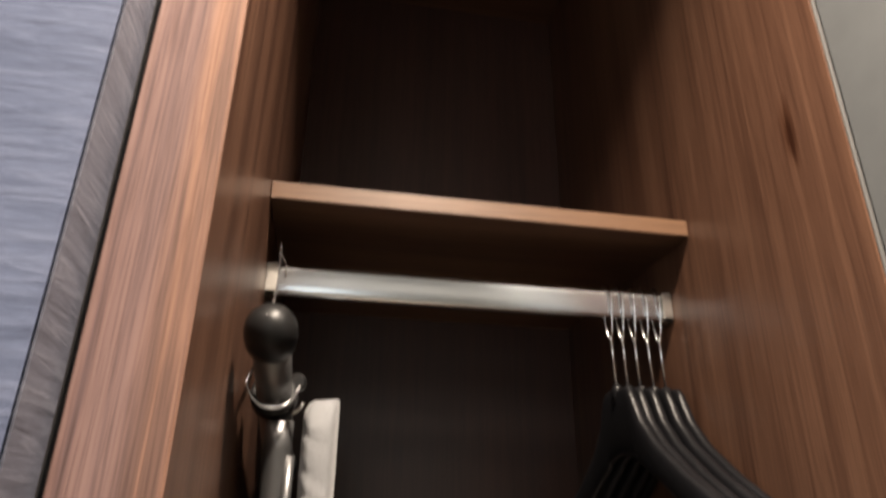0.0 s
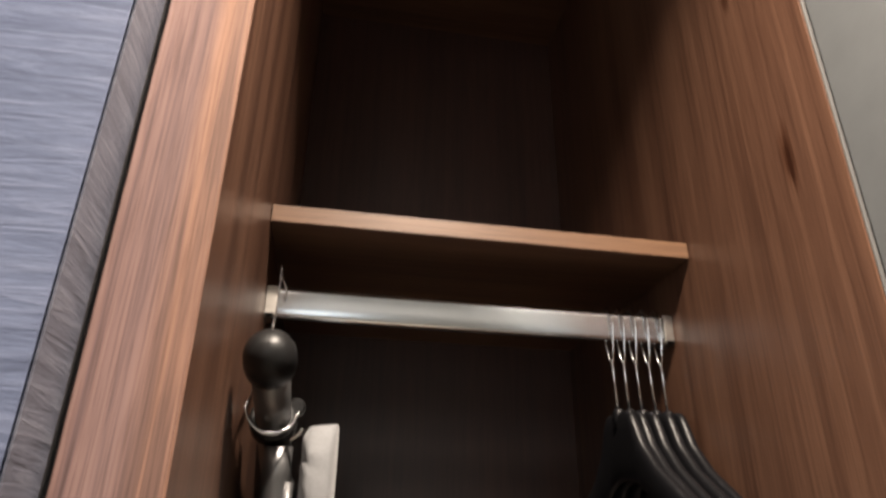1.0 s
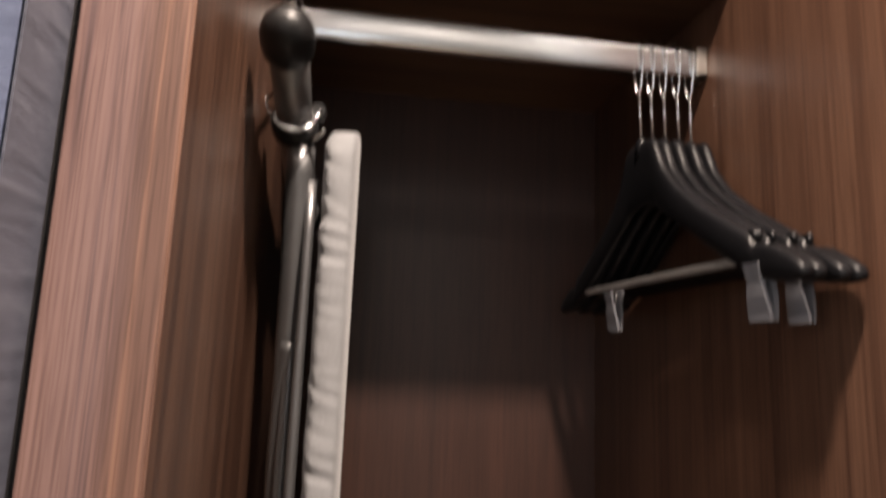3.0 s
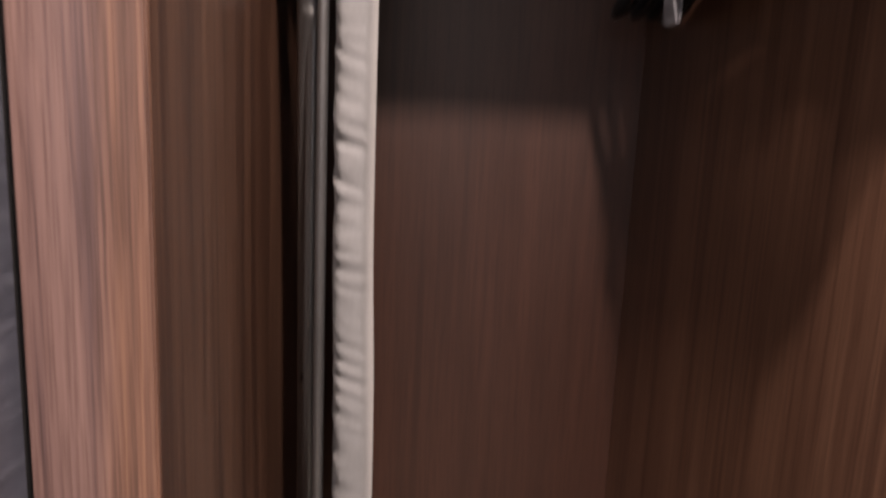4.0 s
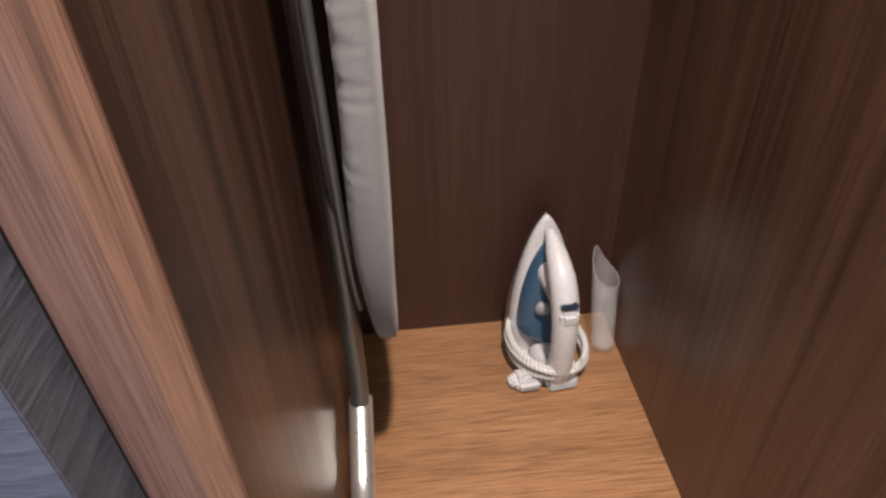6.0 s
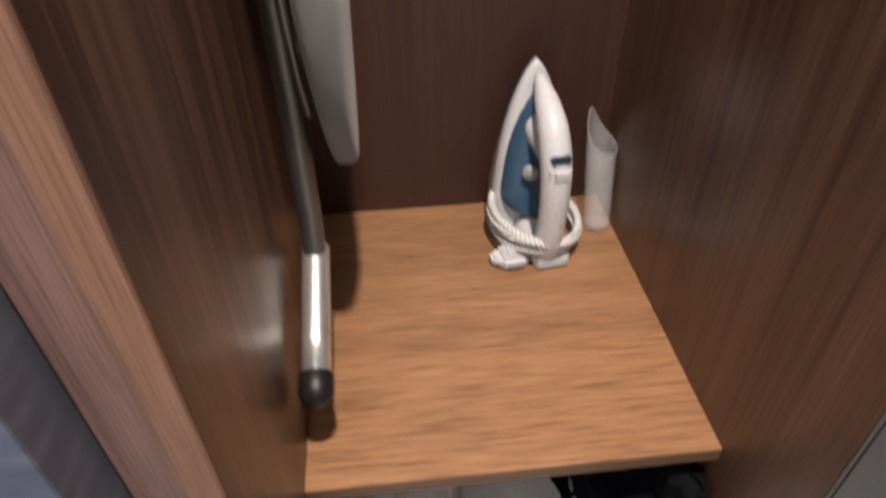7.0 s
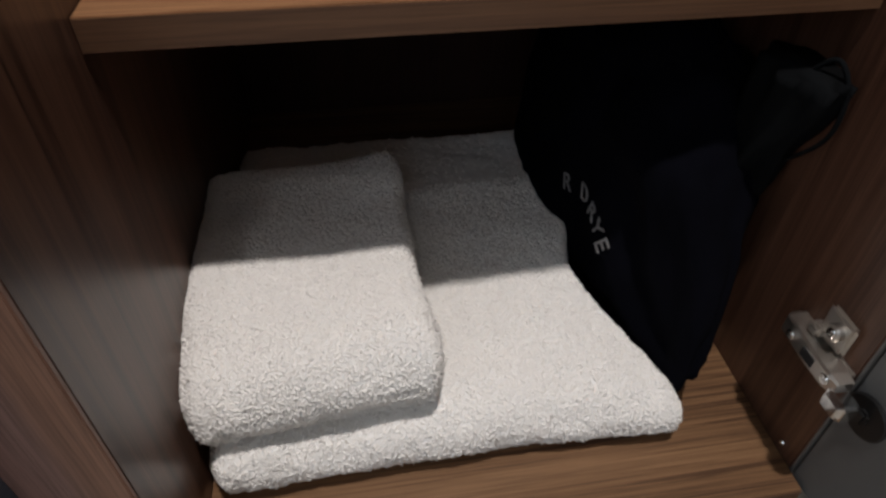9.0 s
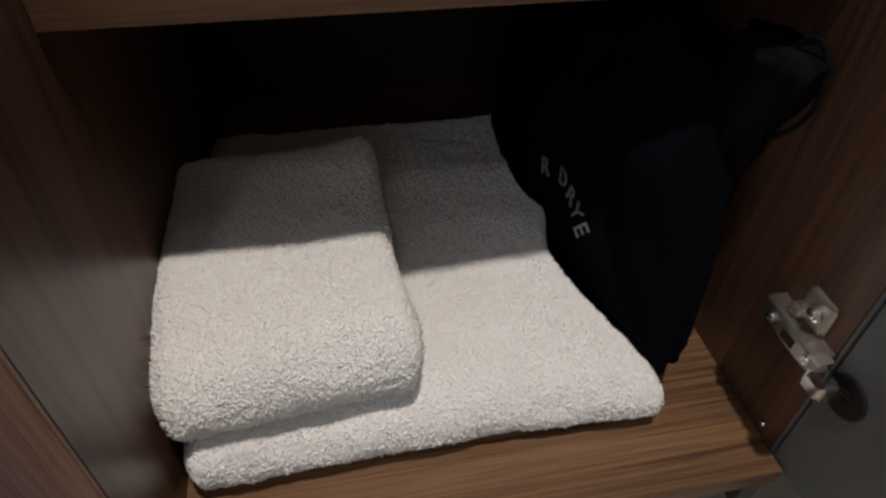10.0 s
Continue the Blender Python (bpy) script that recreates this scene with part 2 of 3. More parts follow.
def frosted():
    m = bpy.data.materials.new("frosted_plastic")
    nt, b = nodes_of(m)
    nt.links.new(ramp(nt, noise_tex(nt, 40), [(0.3, (0.78, 0.79, 0.8)), (0.7, (0.9, 0.9, 0.9))]), b.inputs["Base Color"])
    b.inputs["Roughness"].default_value, b.inputs["Transmission Weight"].default_value, b.inputs["IOR"].default_value = 0.4, 0.0, 1.4
    b.inputs["Alpha"].default_value = 0.125
    return m


FROSTED = frosted()
CUP_RIM = plain("milky_plastic", (0.5, 0.5, 0.51), 0.35, vary=0.05, Alpha=0.22)

# ---- mesh helpers ----


def empty(name, where=(0, 0, 0), label="", category="", group="", kind=""):
    ob = new(name)
    ob.empty_display_size = 0.05
    ob.location = where
    return tagged(ob, label, category, group, kind)


def part(name, bm, mat, parent=None, label="", smooth=False):
    """Links a bmesh as one mesh object under a thing or a part, with its vertices in the world's metres."""
    me = bpy.data.meshes.new(name)
    bmesh.ops.recalc_face_normals(bm, faces=bm.faces)
    bm.to_mesh(me)
    bm.free()
    for mt in mat if isinstance(mat, (list, tuple)) else [mat]:
        me.materials.append(mt)
    for poly in me.polygons:
        poly.use_smooth = smooth
    ob = new(name, me)
    if parent:
        ob.parent = parent
        up = parent
        base = Vector()
        while up:
            base += up.location
            up = up.parent
        me.transform(Matrix.Translation(-base))
    return tagged(ob, label)


def box(x0, y0, z0, x1, y1, z1, bevel=0.0015, bm=None):
    bm = bm or bmesh.new()
    made = bmesh.ops.create_cube(bm, size=1)["verts"]
    for v in made:
        v.co = ((x0 + x1) / 2 + v.co.x * (x1 - x0), (y0 + y1) / 2 + v.co.y * (y1 - y0), (z0 + z1) / 2 + v.co.z * (z1 - z0))
    if bevel:
        edges = {e for v in made for e in v.link_edges}
        bmesh.ops.bevel(bm, geom=list(edges), offset=bevel, segments=2, affect="EDGES")
    return bm


def sweep(points, radii, sides=14, closed=False, flat=1.0, up=(1, 0, 0), bm=None):
    """A tube along points; flat squeezes it across the up direction's normal."""
    bm = bm or bmesh.new()
    pts = [Vector(p) for p in points]
    radii = radii if isinstance(radii, (list, tuple)) else [radii] * len(pts)
    rings = []
    n = len(pts)
    for i, p in enumerate(pts):
        t = (pts[(i + 1) % n] - pts[i - 1]) if closed else (pts[min(i + 1, n - 1)] - pts[max(i - 1, 0)])
        t.normalize()
        a = Vector(up) - t * t.dot(Vector(up))
        a = a.normalized() if a.length > 1e-4 else t.orthogonal().normalized()
        b = t.cross(a)
        rings.append([bm.verts.new(p + (a * math.cos(k) * flat + b * math.sin(k)) * radii[i]) for k in (2 * math.pi * j / sides for j in range(sides))])
    for i in range(n if closed else n - 1):
        r0, r1 = rings[i], rings[(i + 1) % n]
        for j in range(sides):
            bm.faces.new((r0[j], r0[(j + 1) % sides], r1[(j + 1) % sides], r1[j]))
    if not closed:
        bm.faces.new(rings[0][::-1])
        bm.faces.new(rings[-1])
    return bm


def spline(points, steps=8):
    """Catmull-Rom through points."""
    pts = [Vector(p) for p in points]
    pts = [pts[0] * 2 - pts[1]] + pts + [pts[-1] * 2 - pts[-2]]
    out = []
    for i in range(1, len(pts) - 2):
        a, b, c, d = pts[i - 1 : i + 3]
        for s in range(steps):
            t = s / steps
            out.append(0.5 * (2 * b + (c - a) * t + (2 * a - 5 * b + 4 * c - d) * t * t + (3 * b - a - 3 * c + d) * t ** 3))
    return out + [pts[-2]]


def ball(where, radius, stretch=(1, 1, 1), bm=None, rings=12):
    bm = bm or bmesh.new()
    made = bmesh.ops.create_uvsphere(bm, u_segments=20, v_segments=rings, radius=radius)["verts"]
    for v in made:
        v.co = Vector(where) + Vector((v.co.x * stretch[0], v.co.y * stretch[1], v.co.z * stretch[2]))
    return bm


def disc(where, normal, radius, depth, sides=20, bevel=0.0, bm=None):
    n = Vector(normal).normalized()
    w = Vector(where)
    r = [radius - bevel, radius, radius, radius - bevel] if bevel else [radius, radius]
    d = [-depth / 2, -depth / 2 + bevel, depth / 2 - bevel, depth / 2] if bevel else [-depth / 2, depth / 2]
    return sweep([w + n * k for k in d], r, sides, up=n.orthogonal(), bm=bm)


# ---- the setting ----
def structure(name, bm, mat, label, category):
    return tagged(part(name, bm, mat), label, category, "", "structure")


structure("floor", box(-2.4, -3.4, -0.1, 2.4, 0.9, 0, 0), CARPET, "beige-grey carpeted room floor", "floor")
ceiling = box(-2.4, -3.4, CEIL, 2.4, 0.9, CEIL + 0.1, 0)
structure("ceiling", ceiling, CEILING_WHITE, "white painted room ceiling", "ceiling")
structure("wall_west", box(-2.5, -0.033, 0, -0.0575, 0.78, CEIL, 0.002), BLUE_WALL, "blue-grey textured wallcovering beside the wardrobe", "wall")
structure("trim", box(-0.0575, -0.0345, 0, -0.0565, 0.03, CEIL, 0), SHADED_TRIM, "textured wall return beside the wardrobe, greyed by painted shade", "trim")
structure("wall_north", box(-0.0575, 0.68, 0, 2.5, 0.78, CEIL, 0), WALL_PAINT, "plain wall behind the wardrobe", "wall")
structure("wall_east", box(2.4, -3.4, 0, 2.5, 0.68, CEIL, 0), WALL_PAINT, "plain warm white room wall", "wall")
# unseen wall, opened behind the added western fill panel
wall = box(-2.5, -3.4, 0, -2.4, -2.4, CEIL, 0)
box(-2.5, -0.8, 0, -2.4, -0.033, CEIL, 0, wall)
box(-2.5, -2.4, 0, -2.4, -0.8, 1.15, 0, wall)
box(-2.5, -2.4, 2.35, -2.4, -0.8, CEIL, 0, wall)
structure("wall_far_west", wall, WALL_PAINT, "plain warm white room wall with an opening for the added fill light", "wall")
# unseen wall, opened behind the added southern fill panel
wall = box(-2.5, -3.5, 0, -2.05, -3.4, CEIL, 0)
box(0.25, -3.5, 0, 2.5, -3.4, CEIL, 0, wall)
box(-2.05, -3.5, 0, 0.25, -3.4, 1.2, 0, wall)
box(-2.05, -3.5, 2.52, 0.25, -3.4, CEIL, 0, wall)
structure("wall_south", wall, WALL_PAINT, "plain room wall with an opening for the added fill light", "wall")
structure("wall_return", box(0.48, 0.06, 0, 2.4, 0.68, CEIL, 0.002), WALL_PAINT, "plain wall on the hinge side of the wardrobe", "wall")
# the second fitting is unseen, made to go with the added fill lamp
for x, y in ((0.25, -0.345), (-0.3, -1.5)):
    light = empty("ceiling_downlight", (x, y, CEIL), "small round recessed white ceiling downlight", "ceiling light", "ceiling downlights")
    ring = bmesh.new()
    sweep([(x + 0.056 * math.cos(a), y + 0.056 * math.sin(a), CEIL - 0.003) for a in (k * math.pi / 16 for k in range(32))], 0.006, 8, True, 1, (0, 0, 1), ring)
    part("trim_ring", ring, PLASTIC_WHITE, light, smooth=True)

# ---- wardrobe ----
robe = empty("wardrobe", (0, 0, 0), "tall walnut-laminate hotel wardrobe with its door standing open", "wardrobe")
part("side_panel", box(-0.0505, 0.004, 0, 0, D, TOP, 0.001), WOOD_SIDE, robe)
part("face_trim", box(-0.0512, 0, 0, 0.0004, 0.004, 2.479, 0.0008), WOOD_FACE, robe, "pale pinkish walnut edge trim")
# black infill paints the shade in the gap left of the face trim
part("shadow_strip", box(-0.0564, 0.006, 0, -0.0515, 0.03, TOP, 0), DARK_GAP, robe, "black strip that paints the shade in the gap")
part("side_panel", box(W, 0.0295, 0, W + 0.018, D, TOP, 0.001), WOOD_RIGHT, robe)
part("panel_edging", box(W + 0.0004, 0.0275, 0, W + 0.0176, 0.0293, 2.479, 0.0004), EDGE_PALE, robe, "pale edge banding")
part("back_panel", box(-0.0005, D, 0.02, W + 0.018, D + 0.018, TOP, 0), WOOD_BACK_SHADED, robe, "reddish-brown wood back panel, darkened by shade put into its colour")
part("top_panel", box(-0.0512, 0.02, TOP, W + 0.018, D + 0.018, TOP + 0.02, 0.001), WOOD_HIGH_SHADED, robe)
part("header", box(-0.0512, 0, 2.48, W + 0.018, 0.019, TOP + 0.02, 0.001), WOOD_FACE, robe)


def shelf(y0, top, thick, mat):
    board = part("shelf", box(0.0005, y0 + 0.0015, top - thick, W - 0.0005, D - 0.0005, top, 0.0006), mat, robe)
    part("edge_band", box(0.001, y0, top - thick + 0.0003, W - 0.001, y0 + 0.0012, top - 0.0003, 0.0004), WOOD_EDGE, board)


shelf(0.1525, ZS, 0.019, WOOD_SHELF_LIT)
shelf(0.262, 1.929, 0.0195, WOOD_HIGH_SHADED)
shelf(0.009, ZF, 0.018, WOOD_LOW_SHADED)
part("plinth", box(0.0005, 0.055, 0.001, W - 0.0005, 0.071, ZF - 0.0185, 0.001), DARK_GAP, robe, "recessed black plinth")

part("fixing_screw", disc((W - 0.001, 0.046, ZF + 0.011), (1, 0, 0), 0.0028, 0.003, 12, 0.0008), CHROME, robe, "small bright screw head")

# oval chrome hanging rod with an end socket on each side
rod = bmesh.new()
ring = []
for k in range(24):
    a = 2 * math.pi * (k + 0.5) / 24
    c, s = math.cos(a), math.sin(a)
    ring.append((0.327 + 0.0078 * math.copysign(abs(c) ** 0.35, c), 1.8445 + math.copysign(abs(s) ** 0.75, s) * 0.0168))
ends = [[rod.verts.new((x, y, z)) for y, z in ring] for x in (0.002, W - 0.002)]
for k in range(24):
    rod.faces.new((ends[0][k], ends[0][(k + 1) % 24], ends[1][(k + 1) % 24], ends[1][k]))
clothes_rod = part("clothes_rod", rod, ROD_STEEL, robe, "polished oval chrome hanging rod", True)
for x0, x1 in ((0.0006, 0.012), (W - 0.012, W - 0.0006)):
    sock = bmesh.new()
    box(x0, 0.3155, 1.8255, x1, 0.3185, 1.86, 0.0008, sock)
    box(x0, 0.3355, 1.8255, x1, 0.3385, 1.86, 0.0008, sock)
    box(x0, 0.3155, 1.8255, x1, 0.3385, 1.8305, 0.0008, sock)
    part("rod_bracket", sock, NICKEL, clothes_rod, "small nickel rod socket")

# door, open a little past a right angle
turn = Matrix.Translation((W + 0.0014, 0.0255, 0)) @ Matrix.Rotation(radians(3.5), 4, "Z")
leaf = box(0, -0.47, 0.094, 0.019, 0, 2.476, 0.0012)
leaf.transform(turn)
door = part("door", leaf, DOOR_GREY, robe, "open pale grey laminate door leaf")
for zc in (0.215, 1.3, 2.3):
    plate = box(W - 0.0035, 0.0295, zc - 0.0085, W - 0.0002, 0.09, zc + 0.0085, 0.001)
    hinge_ob = part("hinge", plate, NICKEL, door, "nickel concealed cabinet hinge")
    # the arm is a folded channel, deep at its back and drawn in towards the door
    arm = bmesh.new()
    rows = []
    for y, out, low, high in ((0.091, 0.0125, -0.0075, 0.0075), (0.088, 0.0165, -0.0085, 0.0085), (0.057, 0.0185, -0.0085, 0.0085), (0.034, 0.0185, -0.0075, 0.0075), (0.025, 0.0165, -0.006, 0.006)):
        rows.append([arm.verts.new((W - dx, y, zc + dz)) for dx, dz in ((0.0037, low), (out - 0.0015, low), (out, low + 0.0015), (out, high - 0.0015), (out - 0.0015, high), (0.0037, high))])
    for r0, r1 in zip(rows, rows[1:]):
        for k in range(6):
            arm.faces.new((r0[k], r0[(k + 1) % 6], r1[(k + 1) % 6], r1[k]))
    arm.faces.new(rows[0])
    arm.faces.new(rows[-1][::-1])
    part("arm", arm, NICKEL, hinge_ob)
    link = box(W - 0.021, 0.0085, zc - 0.0155, W - 0.0065, 0.0285, zc + 0.0015, 0.0025)
    box(W - 0.0225, 0.0115, zc - 0.0125, W - 0.0205, 0.0255, zc - 0.0015, 0.0006, link)
    part("link", link, CHROME, hinge_ob, "bright hinge link")
    wing = box(W - 0.0065, 0.043, zc + 0.0087, W - 0.0003, 0.071, zc + 0.0385, 0.003)
    box(W - 0.0125, 0.062, zc + 0.0087, W - 0.0005, 0.074, zc + 0.019, 0.0025, wing)
    part("mounting_plate", wing, NICKEL, hinge_ob)
    part("screw_boss", disc((W - 0.0085, 0.054, zc + 0.0265), (1, 0, 0), 0.0068, 0.0065, 20, 0.001), NICKEL, hinge_ob)
    for dy, dz, face in ((0.076, 0.0, 0.0188), (0.054, 0.0265, 0.0122), (0.0345, 0.001, 0.0188)):
        screw = disc((W - face, dy, zc + dz), (1, 0, 0), 0.004, 0.0022, 16, 0.0006)
        for wide, tall in ((0.003, 0.0006), (0.0006, 0.003)):
            box(W - face - 0.0016, dy - wide, zc + dz - tall, W - face - 0.0009, dy + wide, zc + dz + tall, 0, screw)
        part("screw", screw, CHROME, hinge_ob)
    # raised black block paints the shade inside the arm's slot
    part("slot", box(W - 0.0192, 0.048, zc - 0.004, W - 0.0182, 0.0615, zc + 0.004, 0), DARK_GAP, hinge_ob)
    cup = disc((-0.0006, -0.0165, zc - 0.012), (1, 0, 0), 0.0175, 0.003, 28, 0.001)
    box(-0.006, -0.02, zc - 0.018, 0, -0.011, zc - 0.006, 0.002, cup)
    cup.transform(turn)
    part("hinge_cup", cup, RUBBER, hinge_ob, "black hinge cup")

# ---- ironing board, hung upright against the side panel ----
board = empty("ironing_board", (0.05, 0.4, 0.54), "folded ironing board with a beige cover hung on a hook", "ironing board")


def board_edge(z):
    """How far the near edge stands from the middle line at a height: square shoulders above, a nose below."""
    top, nose, half = 1.712, 0.705, 0.16
    if z > top - 0.035:
        return half - 0.035 + math.sqrt(max(0.0, 0.035 ** 2 - (z - top + 0.035) ** 2))
    s = min(1.0, max(0.0, (z - nose) / 0.34))
    return half * math.sqrt(max(0.0, 1 - (1 - s) ** 2.1))


pad = bmesh.new()
rows = []
heights = [1.712 - 0.0015 - 0.001 * k * k for k in range(6)] + [1.682 - 0.0028 * k for k in range(346)]
heights = [z for z in heights if z > 0.709] + [0.7065]
for z in heights:
    e = board_edge(z)
    loop = []
    for k in range(40):
        a = 2 * math.pi * k / 40
        c, s = math.cos(a), math.sin(a)
        y = 0.405 - e * math.copysign(abs(c) ** 0.35, c)
        bulge = 0.0175 * math.copysign(abs(s) ** 0.45, s)
        taper = min(1.0, 0.55 + (z - 0.7) * 2.2)
        under = 0.93 + 0.42 * min(1.0, max(0.0, (1.2 - z) / 0.25))
        x = 0.0695 + bulge * taper * (1.0 if s > 0 else under) + 0.006 * max(0.0, 1 - (z - 0.7) / 0.3) + 0.006 * math.exp(-(((z - 1.08) / 0.16) ** 2))
        wave = noise.noise(Vector((z * 5.0, 1.3, 0))) * 0.004
        near = max(0.0, c) ** 2
        # slanting pleats of the gathered hem: sharp ridges on the rim, dying out towards the taut face
        gather = max(0.0, c) ** 0.6 * min(1.0, max(0.0, (0.62 - s) * 0.9)) * min(1.0, max(0.12, (z - 0.93) * 3.5))
        u = z + s * 0.017 + 0.008 * noise.noise(Vector((z * 9, s, 2.0)))
        pleat = (1 - abs(noise.noise(Vector((u * 62, s * 0.5, 5.0)))) * 2.2) * 0.0052 + noise.noise(Vector((u * 130, s * 0.8, 9.0))) * 0.0022
        pleat *= gather * (0.35 + 0.9 * abs(noise.noise(Vector((z * 11, 4.0, s * 0.4)))))
        loop.append(pad.verts.new((x + pleat * 0.5 * (1 if s > 0 else -1), y - wave * near - pleat, z + 0.006 * s * min(1.0, max(0.0, (z - 1.64) / 0.05)))))
    rows.append(loop)
for r0, r1 in zip(rows, rows[1:]):
    for j in range(40):
        pad.faces.new((r0[j], r0[(j + 1) % 40], r1[(j + 1) % 40], r1[j]))
pad.faces.new(rows[0])
pad.faces.new(rows[-1][::-1])
part("cover", pad, COVER, board, "wrinkled beige cotton cover", True)
rail = sweep(spline([(0.0455, 0.262, 1.66), (0.0455, 0.256, 1.3), (0.0455, 0.262, 1.03), (0.0455, 0.29, 0.88), (0.0455, 0.335, 0.79)], 8), 0.0045, 10)
part("edge_rail", rail, TUBE_GREY, board, "thin grey metal edge rail", True)
leg = sweep(spline([(0.034, 0.262, 1.69), (0.034, 0.3, 1.45), (0.033, 0.325, 1.05), (0.029, 0.344, 0.7), (0.027, 0.342, 0.618)], 10), 0.0125, 18)
part("leg", leg, TUBE_GREY, board, "dull grey steel leg tube", True)
leg = sweep(spline([(0.036, 0.285, 1.52), (0.03, 0.305, 1.44), (0.026, 0.36, 1.3), (0.026, 0.43, 1.0), (0.027, 0.46, 0.8)], 10), 0.0095, 16)
part("leg", leg, TUBE_GREY, board, "dull grey steel leg tube", True)
leg = sweep(spline([(0.038, 0.29, 1.655), (0.036, 0.285, 1.45), (0.036, 0.29, 1.1), (0.036, 0.36, 0.8)], 10), 0.006, 14)
part("cross_brace", leg, TUBE_GREY, board, smooth=True)
part("pivot", disc((0.033, 0.312, 1.2), (1, 0, 0), 0.007, 0.016, 16, 0.002), RUBBER, board)
foot = sweep([(0.0275, 0.353, 0.6165), (0.0272, 0.3445, 0.6125), (0.026, 0.262, 0.574), (0.0253, 0.214, 0.552)], 0.0155, 22)
foot_ob = part("foot_tube", foot, TUBE_SILVER, board, "bright silver foot tube", True)
axis = (Vector((0.0253, 0.214, 0.552)) - Vector((0.0275, 0.353, 0.6165))).normalized()
base = Vector((0.0253, 0.222, 0.5557))
cap = sweep([base + axis * d for d in (0, 0.002, 0.018, 0.026, 0.032, 0.0355, 0.037)], [0.0165, 0.0178, 0.0185, 0.0172, 0.0135, 0.007, 0.001], 22)
part("end_cap", cap, RUBBER, foot_ob, "black rubber end cap", True)
foot = sweep([(0.027, 0.165, 1.7365), (0.027, 0.25, 1.7145), (0.027, 0.36, 1.6865), (0.027, 0.44, 1.6665)], 0.0155, 22)
foot_ob = part("foot_tube", foot, TUBE_GREY, board, "grey steel foot tube", True)
for end, back, r in ((Vector((0.027, 0.168, 1.7355)), Vector((0, -0.968, 0.25)), 0.0195), (Vector((0.027, 0.43, 1.669)), Vector((0, 0.968, -0.25)), 0.0195)):
    cap = sweep([end + back * d for d in (0, 0.002, 0.012, 0.022, 0.030, 0.036, 0.039, 0.040)], [r * 0.9, r, r * 1.05, r * 1.03, r * 0.9, r * 0.62, r * 0.34, 0.0008], 24)
    part("end_cap", cap, RUBBER, foot_ob, "black rubber end cap", True)
clamp = disc((0.027, 0.262, 1.7115), (0, 0.968, -0.25), 0.021, 0.018, 24, 0.003)
part("bracket_clamp", clamp, RUBBER, board, "black plastic clamp")
part("clamp_knob", disc((0.046, 0.262, 1.724), (0, 1, 0), 0.008, 0.012, 18, 0.002), RUBBER, board, "black plastic knob")

# flat wire hook that carries the board from the rod: a blade over the rod, a cradle under the foot tube
hook = bmesh.new()
arc = [(0.027 + 0.0205 * math.cos(a), 0.228 + 0.01 * math.cos(a), 1.716 + 0.0205 * math.sin(a)) for a in (math.pi + k * math.pi / 12 for k in range(12))]
path = [(0.0125, 0.314, 1.884), (0.0125, 0.317, 1.868), (0.0125, 0.318, 1.85), (0.0105, 0.312, 1.8), (0.0065, 0.268, 1.745), *arc, (0.0495, 0.24, 1.717)]
sweep(spline(path, 4), 0.0019, 10, flat=0.6, bm=hook)
sweep(spline([(0.0125, 0.3165, 1.872), (0.015, 0.3165, 1.868), (0.02, 0.3165, 1.858), (0.02, 0.3165, 1.846)], 4), 0.0012, 8, bm=hook)
sweep(spline([(0.044, 0.247, 1.694), (0.05, 0.245, 1.698), (0.0535, 0.243, 1.703)], 4), 0.0017, 8, bm=hook)
tagged(part("wire_hook", hook, CHROME, None, "", True), "thin chrome wire hook hanging on the clothes rod", "hook")

# ---- hangers ----
# half-length, upper edge, lower edge and half-thickness of a hanger's arm, under the rod's middle
ARM = [(0.0, -0.083, -0.153, 0.0062), (0.016, -0.083, -0.155, 0.0062), (0.024, -0.0845, -0.158, 0.0062), (0.029, -0.089, -0.16, 0.0062), (0.034, -0.1, -0.165, 0.0063), (0.043, -0.12, -0.17, 0.0064), (0.065, -0.146, -0.183, 0.0066), (0.105, -0.176, -0.21, 0.0068), (0.15, -0.203, -0.237, 0.007), (0.166, -0.2125, -0.243, 0.007), (0.17, -0.2215, -0.246, 0.007), (0.177, -0.2205, -0.249, 0.007), (0.19, -0.2235, -0.252, 0.0072), (0.207, -0.233, -0.2535, 0.0072), (0.217, -0.24, -0.2525, 0.0062), (0.221, -0.2445, -0.2505, 0.004)]


